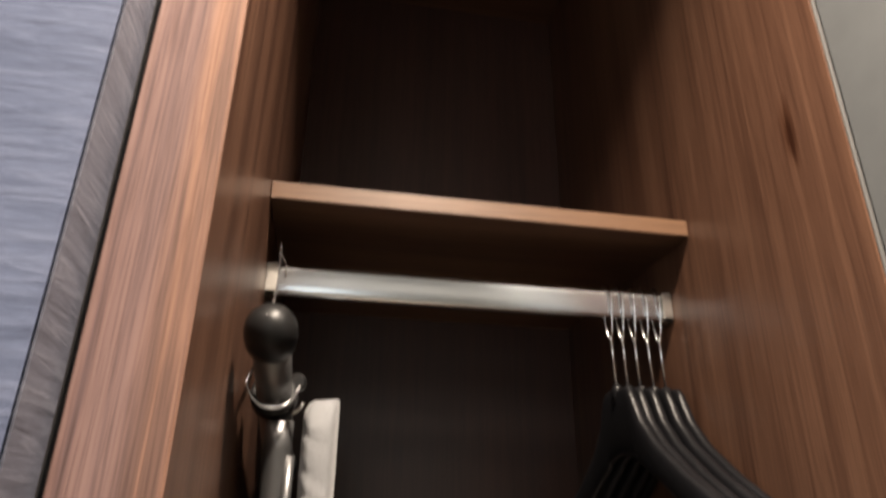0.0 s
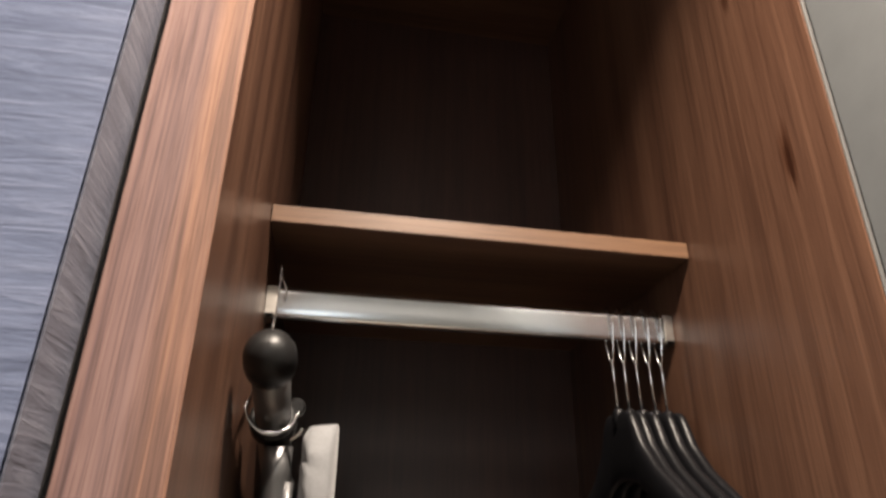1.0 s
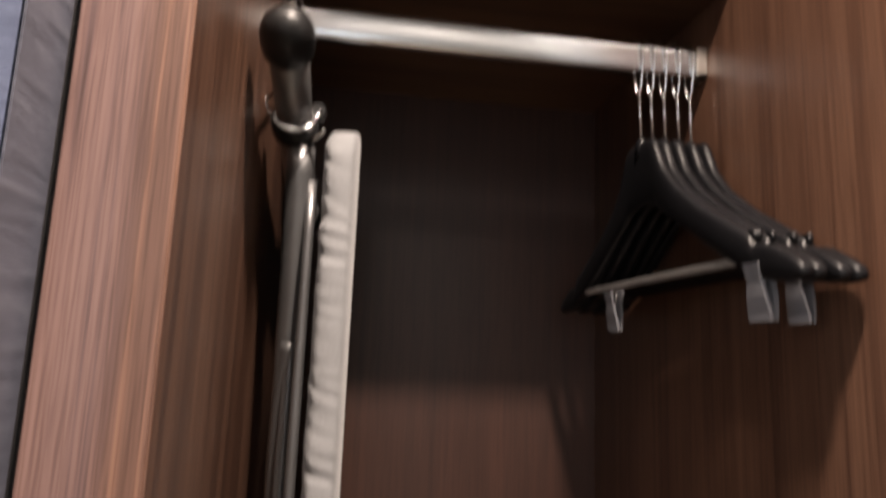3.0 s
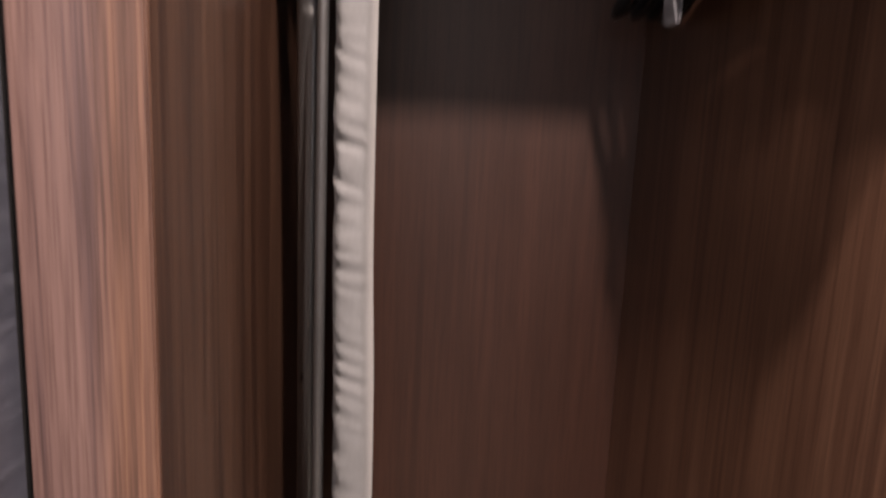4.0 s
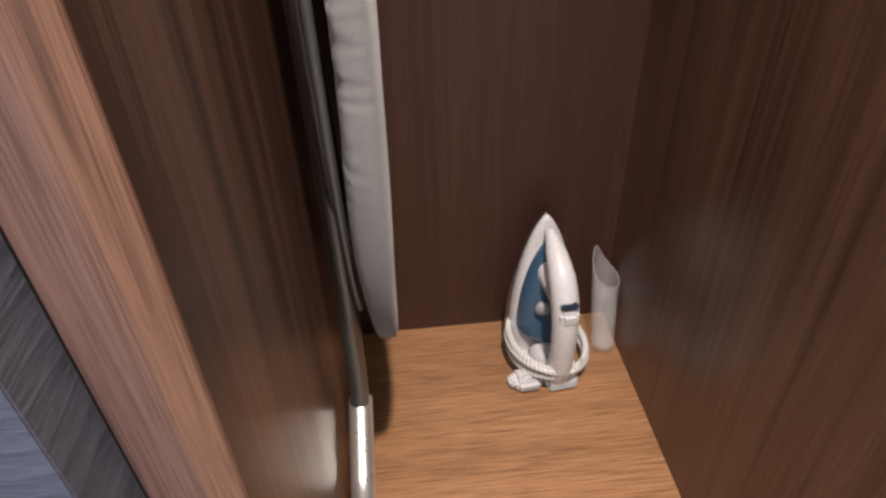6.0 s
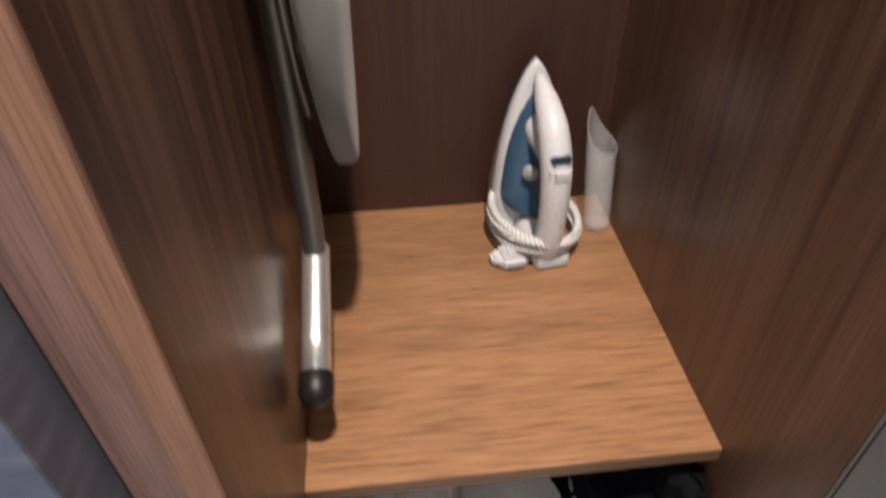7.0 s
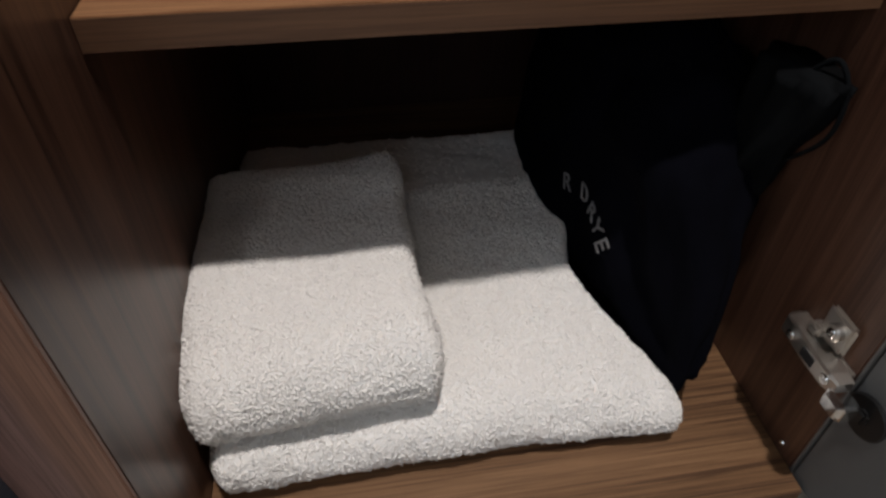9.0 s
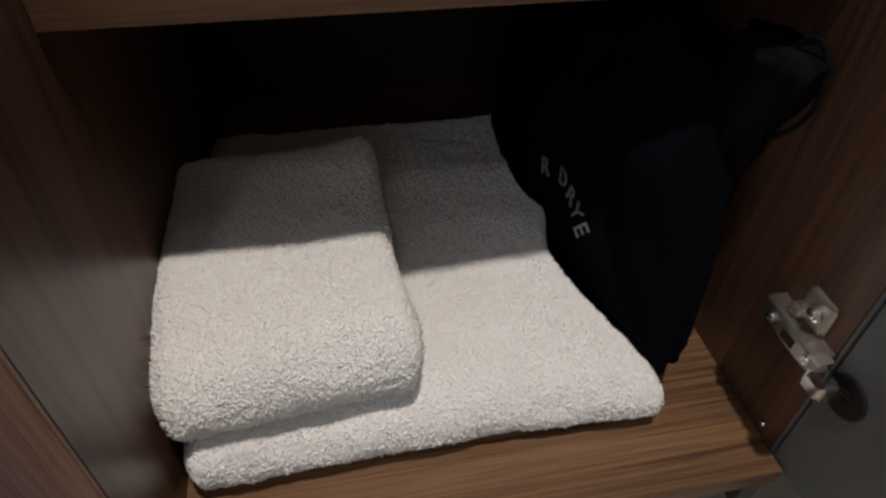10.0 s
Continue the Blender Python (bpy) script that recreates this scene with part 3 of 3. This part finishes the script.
def hanger_at(x, lean, tilt, first):
    """A black clip hanger that hangs across the rod; the top of its body is 100 mm under the rod's middle."""
    if first is not None:
        return copy_thing(first, Matrix.Translation((x, 0.327, 1.83)) @ Matrix.Rotation(radians(lean), 4, "Z") @ Matrix.Rotation(radians(tilt), 4, "Y"))
    h = empty("coat_hanger", (0, 0, 0), "black plastic clip hanger with a chrome theft-proof hook", "coat hanger", "coat hangers on the rod")
    body = bmesh.new()
    marks = [(-l, u, d, w) for l, u, d, w in ARM[::-1]] + ARM[1:]
    rings = []
    for (l0, u0, d0, w0), (l1, u1, d1, w1) in zip(marks, marks[1:]):
        for f in ((0.0, 0.5) if (l1, u1) != marks[-1][:2] else (0.0, 0.5, 1.0)):
            l, u, d, w = l0 + (l1 - l0) * f, u0 + (u1 - u0) * f, d0 + (d1 - d0) * f, w0 + (w1 - w0) * f
            ring = []
            for j in range(18):
                k = 2 * math.pi * j / 18
                c, e = math.cos(k), math.sin(k)
                ring.append(body.verts.new((w * math.copysign(abs(c) ** 0.6, c), l, (u + d) / 2 + (u - d) / 2 * math.copysign(abs(e) ** 0.75, e))))
            rings.append(ring)
    for r0, r1 in zip(rings, rings[1:]):
        for j in range(18):
            body.faces.new((r0[j], r0[(j + 1) % 18], r1[(j + 1) % 18], r1[j]))
    body.faces.new(rings[0][::-1])
    body.faces.new(rings[-1])
    part("shoulder", body, PLASTIC_BLACK, h, smooth=True)
    part("neck", sweep([(0, 0, -0.1), (0, 0, -0.081), (0, 0, -0.0785)], [0.0075, 0.006, 0.004], 14), PLASTIC_BLACK, h, smooth=True)
    for s in (-1, 1):
        lug = sweep([(0, s * 0.163, -0.216), (0, s * 0.1645, -0.2105), (0, s * 0.168, -0.2105), (0, s * 0.17, -0.2165)], [0.002, 0.0034, 0.0034, 0.002], 10)
        part("notch_lug", lug, PLASTIC_BLACK, h, smooth=True)
    bar = part("trouser_bar", box(-0.0045, -0.2, -0.2345, 0.0045, 0.2, -0.2275, 0.0022), PLASTIC_BLACK, h)
    for at in (-0.17, 0.075):
        clip = bmesh.new()
        for side in (-1, 1):
            # two jaws that lean together above and splay into grips below
            rows = []
            for z, gap, half in ((-0.236, 0.0075, 0.009), (-0.25, 0.005, 0.008), (-0.262, 0.0042, 0.0105), (-0.276, 0.0022, 0.0125), (-0.282, 0.0018, 0.0118)):
                rows.append([clip.verts.new((side * gap + dx, at + dy, z)) for dx, dy in ((-0.0009, -half), (0.0009, -half), (0.0009, half), (-0.0009, half))])
            for r0, r1 in zip(rows, rows[1:]):
                for j in range(4):
                    clip.faces.new((r0[j], r0[(j + 1) % 4], r1[(j + 1) % 4], r1[j]))
            clip.faces.new(rows[0][::-1])
            clip.faces.new(rows[-1])
        clip_ob = part("clip", clip, CLEAR_CLIP, bar, "clear plastic skirt clip")
        spring = sweep([(0, at + 0.006 * math.cos(a), -0.243 + 0.007 * math.sin(a)) for a in (k * math.pi / 6 for k in range(12))], 0.0015, 8, True)
        part("clip_spring", spring, CHROME, clip_ob, smooth=True)
    part("stem", sweep([(0, 0, -0.09), (0, 0, -0.03), (0, 0.0005, -0.026)], 0.0015, 8), CHROME, h, smooth=True)
    part("stem_head", ball((0, 0, -0.026), 0.0028), CHROME, h, smooth=True)
    loop = [(0, 0.0005 + 0.0125 * math.cos(a) * (1 if math.sin(a) > -0.4 else 0.55), 0.0165 + 0.021 * math.sin(a) - (0.022 if math.sin(a) < -0.4 else 0)) for a in (k * math.pi / 14 for k in range(28))]
    part("ring", sweep(loop, 0.0013, 8, True), CHROME, h, "closed chrome rod ring", True)
    h.matrix_world = Matrix.Translation((x, 0.327, 1.83)) @ Matrix.Rotation(radians(lean), 4, "Z") @ Matrix.Rotation(radians(tilt), 4, "Y")
    return h


first = None
for x, lean, tilt in ((0.384, 3.6, -1.8), (0.398, 0.4, -1.2), (0.4125, -0.8, -1.5), (0.428, -0.2, -1.9), (0.4435, 0.4, -1.0)):
    made = hanger_at(x, lean, tilt, first)
    first = first or made
    # only some of them still have their skirt clips
    gone = {0.398: ("0.075",), 0.4125: ("-0.17", "0.075"), 0.428: ("0.075",), 0.4435: ("-0.17", "0.075")}.get(x, ())
    for old in [c for c in made.children_recursive if c.name.startswith("clip") and "spring" not in c.name]:
        spot = sum((v.co.y for v in old.data.vertices), 0.0) / len(old.data.vertices)
        if any(abs(spot - float(g)) < 0.01 for g in gone):
            for child in list(old.children):
                bpy.data.objects.remove(child)
            bpy.data.objects.remove(old)
for piece in first.children:
    if piece.name.startswith("trouser_bar"):
        # the outermost hanger has a bare metal bar
        piece.material_slots[0].link = "OBJECT"
        piece.material_slots[0].material = TUBE_SILVER
        tagged(piece, "thin grey metal bar")

# ---- iron ----
iron = empty("steam_iron", (0, 0, 0), "white and blue steam iron standing on its heel, cord wound", "iron")
LEN = 0.272


def iron_half(a):
    return 0.0595 * max(0.0, 1 - (a / LEN) ** 2.3) ** 0.72 if a < LEN else 0.0


def tank_half(a):
    low = max(0.0, 1 - max(0.0, (0.078 - a) / 0.036) ** 2) ** 0.5
    return iron_half(a) * 0.86 * max(0.0, 1 - (a / 0.232) ** 7) ** 0.6 * low


def iron_loft(a0, a1, scale, h0, h1, steps=30, power=0.55, sides=22, half=iron_half):
    """A dome that stands on the sole: half the width follows the sole's outline, h0 and h1 are its foot and crown."""
    bm = bmesh.new()
    rings = []
    for i in range(steps + 1):
        a = a0 + (a1 - a0) * i / steps
        hw = max(0.0006, half(a) * scale)
        f, c = h0(a), h1(a)
        ring = [bm.verts.new((hw * math.copysign(abs(math.cos(k)) ** power, math.cos(k)), f + (c - f) * abs(math.sin(k)) ** power, a)) for k in (math.pi * j / sides for j in range(sides + 1))]
        rings.append(ring)
    for r0, r1 in zip(rings, rings[1:]):
        for j in range(sides):
            bm.faces.new((r0[j], r0[j + 1], r1[j + 1], r1[j]))
        bm.faces.new((r0[0], r1[0], r1[-1], r0[-1]))
    bm.faces.new(rings[0])
    bm.faces.new(rings[-1][::-1])
    return bm


part("soleplate", iron_loft(0.0, LEN + 0.0, 1.0, lambda a: 0.0, lambda a: 0.006, power=0.3), SOLE, iron, "grey steel soleplate")
part("skirt", iron_loft(0.0, LEN - 0.001, 0.985, lambda a: 0.007, lambda a: 0.042 - 0.028 * (a / LEN) ** 2), PLASTIC_WHITE, iron, "glossy white body shell", True)
part("water_tank", iron_loft(0.0425, 0.2318, 1.0, lambda a: 0.02, lambda a: 0.062 - 0.022 * (a / 0.236) ** 2, power=0.62, half=tank_half), PLASTIC_BLUE, iron, "dark blue translucent water tank", True)
grip = spline([(0, 0.048, 0.012), (0, 0.092, 0.014), (0, 0.114, 0.036), (0, 0.122, 0.085), (0, 0.121, 0.14), (0, 0.11, 0.18), (0, 0.09, 0.211), (0, 0.06, 0.234), (0, 0.026, 0.254)], 6)
grip_r = [0.03, 0.026, 0.0205, 0.0195, 0.0205, 0.0215, 0.0205, 0.0165, 0.0075]
radii = [np.interp(i / (len(grip) - 1) * 8, range(9), grip_r).item() for i in range(len(grip))]
# the front of the grip runs down into the body in one white swell
part("front_web", sweep(spline([(0, 0.108, 0.168), (0, 0.08, 0.172), (0, 0.054, 0.178), (0, 0.036, 0.184)], 5), [np.interp(k / 15, (0, 0.4, 1), (0.018, 0.0195, 0.027)).item() for k in range(16)], 20, flat=0.85), PLASTIC_WHITE, iron, "white moulded front of the grip", True)
handle = part("handle", sweep(grip, radii, 20, flat=1.0), PLASTIC_WHITE, iron, "white grip handle", True)
part("steam_button", box(-0.0135, 0.12, 0.18, 0.0135, 0.1345, 0.191, 0.003), PLASTIC_NAVY, handle, "small dark blue button")
thumb = box(-0.015, 0.122, 0.154, 0.015, 0.1405, 0.178, 0.006)
part("thumb_rest", thumb, PLASTIC_WHITE, handle, smooth=False)
part("dial", disc((0.015, 0.062, 0.126), (0.35, 1, 0), 0.0115, 0.012, 24, 0.002), PLASTIC_GREY, iron, "pale grey temperature dial", True)
part("spray_nozzle", disc((0, 0.042, 0.244), (0, 0.75, 0.66), 0.006, 0.008, 14, 0.001), PLASTIC_GREY, iron)
part("heel_rest", box(-0.044, 0.002, -0.0005, 0.044, 0.105, 0.012, 0.004), PLASTIC_WHITE, iron, "white plastic heel")


def winding(height, grow, lift, phase):
    return [(0.0625 * grow * math.cos(a), 0.055 + 0.074 * grow * math.sin(a), height + lift * math.sin(a + phase)) for a in (2 * math.pi * k / 72 for k in range(72))]


for n, (height, grow, lift, phase) in enumerate(((0.028, 1.0, 0.006, 0.2), (0.041, 1.05, 0.013, 1.1), (0.054, 1.02, 0.012, 2.0))):
    core = winding(height, grow, lift, phase)
    cord = part("power_cord", sweep(core, 0.0044, 10, True, up=(0, 0, 1)), CORD_FLECK, iron, "grey and white braided fabric cord", True)
    strands = bmesh.new()
    pts = [Vector(p) for p in core]
    for s in range(3):
        line = []
        for i in range(216):
            q = i / 216 * 72
            p = pts[int(q) % 72].lerp(pts[(int(q) + 1) % 72], q % 1)
            t = (pts[(int(q) + 1) % 72] - pts[int(q) % 72]).normalized()
            u = Vector((0, 0, 1)) - t * t.z
            u.normalize()
            v = t.cross(u)
            ang = i / 216 * 2 * math.pi * 21 + s * 2.094
            line.append(p + (u * math.cos(ang) + v * math.sin(ang)) * 0.0031)
        sweep(line, 0.0027, 6, True, bm=strands)
    part("braid", strands, CORD, cord, smooth=True)
plug = box(0.026, 0.082, 0.0005, 0.07, 0.122, 0.021, 0.006)
box(0.03, 0.086, 0.019, 0.062, 0.114, 0.03, 0.005, plug)
box(0.066, 0.09, 0.004, 0.08, 0.112, 0.018, 0.004, plug)
plug_ob = part("plug", plug, PLASTIC_WHITE, iron, "white moulded plug")
# slightly raised grey block paints the shade of a recess
part("plug_recess", box(0.034, 0.1205, 0.005, 0.06, 0.1235, 0.013, 0.001), PLASTIC_GREY, plug_ob, "grey block that paints a shaded recess in the plug")
wrap = sweep(spline([(0.024, 0.09, 0.02), (0.022, 0.118, 0.014), (0.023, 0.122, 0.03), (0.026, 0.112, 0.044)], 6), 0.0028, 10)
part("cord_clip", wrap, PLASTIC_GREY, plug_ob, "grey cord clip", True)
adapter = box(-0.034, 0.098, 0.0005, 0.02, 0.126, 0.019, 0.005)
part("plug_base", adapter, PLASTIC_WHITE, iron)
# grey puts the shade under the heel into the foot's colour
part("base_foot", box(-0.032, 0.12, 0.0002, 0.018, 0.1305, 0.0085, 0.003), PLASTIC_GREY, iron, "foot of the heel, grey with the shade put into its colour")
iron.matrix_world = Matrix.Translation((0.322, 0.598, ZS + 0.001)) @ Matrix(((-0.994, 0.11, 0, 0), (-0.11, -0.994, 0, 0), (0, 0, 1, 0), (0, 0, 0, 1)))

# ---- measuring cup ----
cup = bmesh.new()
outer, inner = [], []
for i in range(13):
    f = i / 12
    for store, gap in ((outer, 0.0), (inner, 0.0016)):
        ring = []
        for k in range(28):
            a = 2 * math.pi * k / 28
            r = 0.0205 + 0.0035 * f - gap
            # the mouth is cut at a slant, drawn out to a pouring lip at the back
            back = 0.5 + 0.5 * math.cos(a - radians(135))
            top = 0.122 + 0.022 * back + 0.032 * back ** 5
            lip = max(0.0, f - 0.7) * 0.012 * back ** 6
            ring.append(cup.verts.new((0.435 + (r - lip) * math.cos(a), 0.562 + 0.045 * f * top / 0.17 + (r - lip) * math.sin(a), ZS + 0.0005 + gap + f * (top - gap))))
        store.append(ring)
for store in (outer, inner):
    for r0, r1 in zip(store, store[1:]):
        for j in range(28):
            cup.faces.new((r0[j], r0[(j + 1) % 28], r1[(j + 1) % 28], r1[j]))
    cup.faces.new(store[0])
for j in range(28):
    cup.faces.new((outer[-1][j], outer[-1][(j + 1) % 28], inner[-1][(j + 1) % 28], inner[-1][j]))
lip_line = [tuple((a.co + b.co) / 2) for a, b in zip(outer[-1], inner[-1])]
measuring_cup = tagged(part("measuring_cup", cup, FROSTED, None, "", True), "frosted clear plastic measuring cup with a slanted mouth", "measuring cup")
rim = sweep(lip_line, 0.0011, 8, True, 1, (0, 0, 1))
part("rim", rim, CUP_RIM, measuring_cup, "thicker milky rim", True)

# ---- towels ----


def towel(name, size, place, label, shape, seed, tufts):
    """A folded terry towel: a softly rounded slab, bent by shape(), with a pile of small loops."""
    sx, sy, sz = size
    th = empty(name, place, label, "towel", "folded towels")
    step = 0.0034
    nx, ny, nz = (max(4, int(v / step)) for v in size)
    bm = bmesh.new()
    bmesh.ops.create_cube(bm, size=1)
    for axis, n in ((0, nx), (1, ny), (2, nz)):
        for k in range(1, n):
            co, no = [0, 0, 0], [0, 0, 0]
            co[axis], no[axis] = -0.5 + k / n, 1
            bmesh.ops.bisect_plane(bm, geom=bm.verts[:] + bm.edges[:] + bm.faces[:], plane_co=co, plane_no=no)
    r = sz * 0.48
    for v in bm.verts:
        p = Vector(((v.co.x + 0.5) * sx, (v.co.y + 0.5) * sy, (v.co.z + 0.5) * sz))
        c = Vector((min(max(p.x, r * 0.5), sx - r * 0.4), min(max(p.y, r), sy - r * 0.6), min(max(p.z, r), sz - r)))
        d = p - c
        if d.length > 1e-6:
            rx = r * (0.5 if d.x < 0 else 0.4)
            lim = max(abs(d.x) / rx, abs(d.y) / r, abs(d.z) / r)
            d.normalize()
            p = c + Vector((d.x * rx, d.y * r, d.z * r)) * lim
        q = p + Vector((seed, seed, seed))
        lump = noise.noise(q * 16) * 0.004 + noise.noise(q * 45) * 0.0014 + noise.noise(q * 110) * 0.0012 + noise.noise(q * 190) * 0.0004
        nrm = d if d.length > 1e-6 else Vector((0, 0, 1))
        p = shape(p + nrm * lump * min(1.0, p.z / 0.02))
        v.co = Vector(place) + p
    bm.normal_update()
    areas = np.array([f.calc_area() for f in bm.faces])
    keep = np.array([1.0 if (f.normal.z > -0.25 and f.calc_center_median().y < 0.36) else 0.12 for f in bm.faces])
    prob = areas * keep
    prob /= prob.sum()
    rng = np.random.default_rng(int(seed * 10))
    pick = rng.choice(len(bm.faces), size=tufts, p=prob)
    bm.faces.ensure_lookup_table()
    verts, faces = [], []
    for i in pick:
        f = bm.faces[int(i)]
        vs = [v.co for v in f.verts]
        a, b = rng.random(), rng.random()
        p = vs[0].lerp(vs[1], a).lerp(vs[-1].lerp(vs[min(2, len(vs) - 1)], a), b)
        lean = Vector(rng.normal(0, 0.6, 3).tolist())
        run = (lean + f.normal * (0.4 * rng.random() - lean.dot(f.normal) * 0.7)).normalized()
        side = run.cross(f.normal).normalized()
        rise = side.cross(run)
        h, w = 0.0015 + 0.0016 * rng.random(), 0.0008 + 0.0006 * rng.random()
        p = p + f.normal * 0.0001
        k = len(verts)
        verts += [p - run * h, p + run * h, p + side * w, p - side * w * 0.5 + rise * w * 0.9, p - side * w * 0.5 - rise * w * 0.9]
        for a, b in ((2, 3), (3, 4), (4, 2)):
            faces += [(k, k + a, k + b), (k + 1, k + b, k + a)]
    part("cloth", bm, TERRY, th, smooth=True)
    me = bpy.data.meshes.new("terry_pile")
    me.from_pydata([v - Vector(place) for v in verts], [], faces)
    me.materials.append(LOOPS)
    for poly in me.polygons:
        poly.use_smooth = True
    pile = new("terry_pile", me)
    pile.parent = th
    tagged(pile, "short white terry loops", kind="stuff")
    return th


def lower_shape(p):
    """The big towel is pinched at its middle and its free corner is drawn out over the board."""
    f = p.x / 0.352
    y = p.y
    edge = 0.352 + 0.023 * math.exp(-(y / 0.07) ** 2) - 0.034 * math.exp(-((y - 0.16) / 0.08) ** 2) + 0.022 * min(1.0, max(0.0, (y - 0.16) / 0.16))
    x = p.x * (1 + (edge / 0.352 - 1) * f ** 2)
    z = p.z * (1 - 0.22 * f ** 5 * math.exp(-(y / 0.075) ** 2)) + 0.012 * p.z / 0.06 * math.exp(-((y - 0.19) / 0.07) ** 2) * f ** 3
    z *= 1 + 0.13 * min(1.0, max(0.0, (f - 0.45) / 0.15, (y - 0.3) / 0.06)) * min(1.0, y / 0.08)
    return Vector((x, y + 0.006 * math.sin(f * 3.0), z))


def upper_shape(p):
    y = p.y
    z = p.z - 0.007 * (1 - p.x / 0.18) * math.exp(-(y / 0.06) ** 2) + 0.004 * math.sin(y * 18 + p.x * 9)
    return Vector((p.x - 0.004 * math.sin(y * 12) - 0.008 * (y / 0.27), y - 0.012 * (1 - p.x / 0.18), z + 0.006 * (p.x / 0.18) * (1 if p.z > 0.02 else 0)))


towel("bath_towel", (0.352, 0.395, 0.057), (0.007, 0.064, ZF + 0.001), "large white terry bath towel folded flat on the bottom board", lower_shape, 1.3, 34000)
towel("hand_towel", (0.184, 0.262, 0.068), (0.002, 0.083, ZF + 0.0575), "small white terry hand towel folded on top of another", upper_shape, 4.1, 26000)

# ---- hair dryer bag ----
bag = empty("drawstring_bag", (0.4, 0.3, ZF), "soft black cloth drawstring bag holding a hair dryer", "bag")
sack = bmesh.new()
bmesh.ops.create_uvsphere(sack, u_segments=96, v_segments=72, radius=1)
for v in sack.verts:
    n = v.co.copy()
    p = Vector((math.copysign(abs(n.x) ** 0.75, n.x) * 0.062, math.copysign(abs(n.y) ** 0.7, n.y) * 0.185, math.copysign(abs(n.z) ** (0.75 if n.z > 0 else 0.5), n.z) * 0.137))
    # the mouth end stands up by the side panel, the bottom corner slumps to the front
    s = p.z / 0.135
    front = max(0.0, -n.y)
    p.y += 0.075 * max(0.0, s) * front - 0.045 * max(0.0, -s + 0.1) * front
    p.x += 0.008 * front * max(0.0, -s)
    p.y -= 0.032 * front * max(0.0, -s)
    p.x = p.x * (1 - 0.8 * front ** 0.7 * min(1.0, max(0.0, -s + 0.45))) + 0.012 * s - 0.012 * front * max(0.0, -s)
    q = n * 3.1
    crease = noise.noise(q * 0.8) * 0.014 + noise.ridged_multi_fractal(q * 0.9, 1.0, 2.0, 3, 1.0, 2.0) * 0.006 + noise.noise(q * 4) * 0.002
    p += n * crease
    p += Vector((0.397, 0.315, ZF + 0.135))
    p.x = min(p.x, W - 0.002 - 0.001 * abs(noise.noise(q * 5)))
    p.z = max(p.z, ZF + 0.0008)
    v.co = p
from mathutils.bvhtree import BVHTree
sack.normal_update()
skin = BVHTree.FromBMesh(sack)
part("sack", sack, BAG_CLOTH, bag, "creased black cotton cloth", True)
ruff = bmesh.new()
gather = []
for i in range(15):
    f = i / 14
    ring = []
    for j in range(48):
        a = 2 * math.pi * j / 48
        r = 0.03 + 0.012 * f + 0.003 * math.sin(a * 7 + f * 3) * (0.4 + f) + 0.011 * noise.noise(Vector((math.cos(a) * 3, math.sin(a) * 3, f * 4)))
        ring.append(ruff.verts.new((min(0.437 + r * 0.5 * math.cos(a), W - 0.003), 0.205 - 0.04 * f + r * 0.85 * math.sin(a), 0.235 + 0.15 * f)))
    gather.append(ring)
for r0, r1 in zip(gather, gather[1:]):
    for j in range(48):
        ruff.faces.new((r0[j], r0[(j + 1) % 48], r1[(j + 1) % 48], r1[j]))
ruff.faces.new(gather[-1])
part("gathered_mouth", ruff, BAG_MESH, bag, "gathered dark grey mouth of the bag", True)
string = sweep(spline([(0.43, 0.187, 0.28), (0.432, 0.178, 0.33), (0.437, 0.165, 0.375), (0.444, 0.15, 0.396), (0.449, 0.136, 0.38), (0.449, 0.134, 0.35), (0.444, 0.148, 0.325), (0.436, 0.175, 0.3)], 10), 0.0018, 8)
part("drawstring", string, BAG_MESH, bag, "thin grey drawstring", True)
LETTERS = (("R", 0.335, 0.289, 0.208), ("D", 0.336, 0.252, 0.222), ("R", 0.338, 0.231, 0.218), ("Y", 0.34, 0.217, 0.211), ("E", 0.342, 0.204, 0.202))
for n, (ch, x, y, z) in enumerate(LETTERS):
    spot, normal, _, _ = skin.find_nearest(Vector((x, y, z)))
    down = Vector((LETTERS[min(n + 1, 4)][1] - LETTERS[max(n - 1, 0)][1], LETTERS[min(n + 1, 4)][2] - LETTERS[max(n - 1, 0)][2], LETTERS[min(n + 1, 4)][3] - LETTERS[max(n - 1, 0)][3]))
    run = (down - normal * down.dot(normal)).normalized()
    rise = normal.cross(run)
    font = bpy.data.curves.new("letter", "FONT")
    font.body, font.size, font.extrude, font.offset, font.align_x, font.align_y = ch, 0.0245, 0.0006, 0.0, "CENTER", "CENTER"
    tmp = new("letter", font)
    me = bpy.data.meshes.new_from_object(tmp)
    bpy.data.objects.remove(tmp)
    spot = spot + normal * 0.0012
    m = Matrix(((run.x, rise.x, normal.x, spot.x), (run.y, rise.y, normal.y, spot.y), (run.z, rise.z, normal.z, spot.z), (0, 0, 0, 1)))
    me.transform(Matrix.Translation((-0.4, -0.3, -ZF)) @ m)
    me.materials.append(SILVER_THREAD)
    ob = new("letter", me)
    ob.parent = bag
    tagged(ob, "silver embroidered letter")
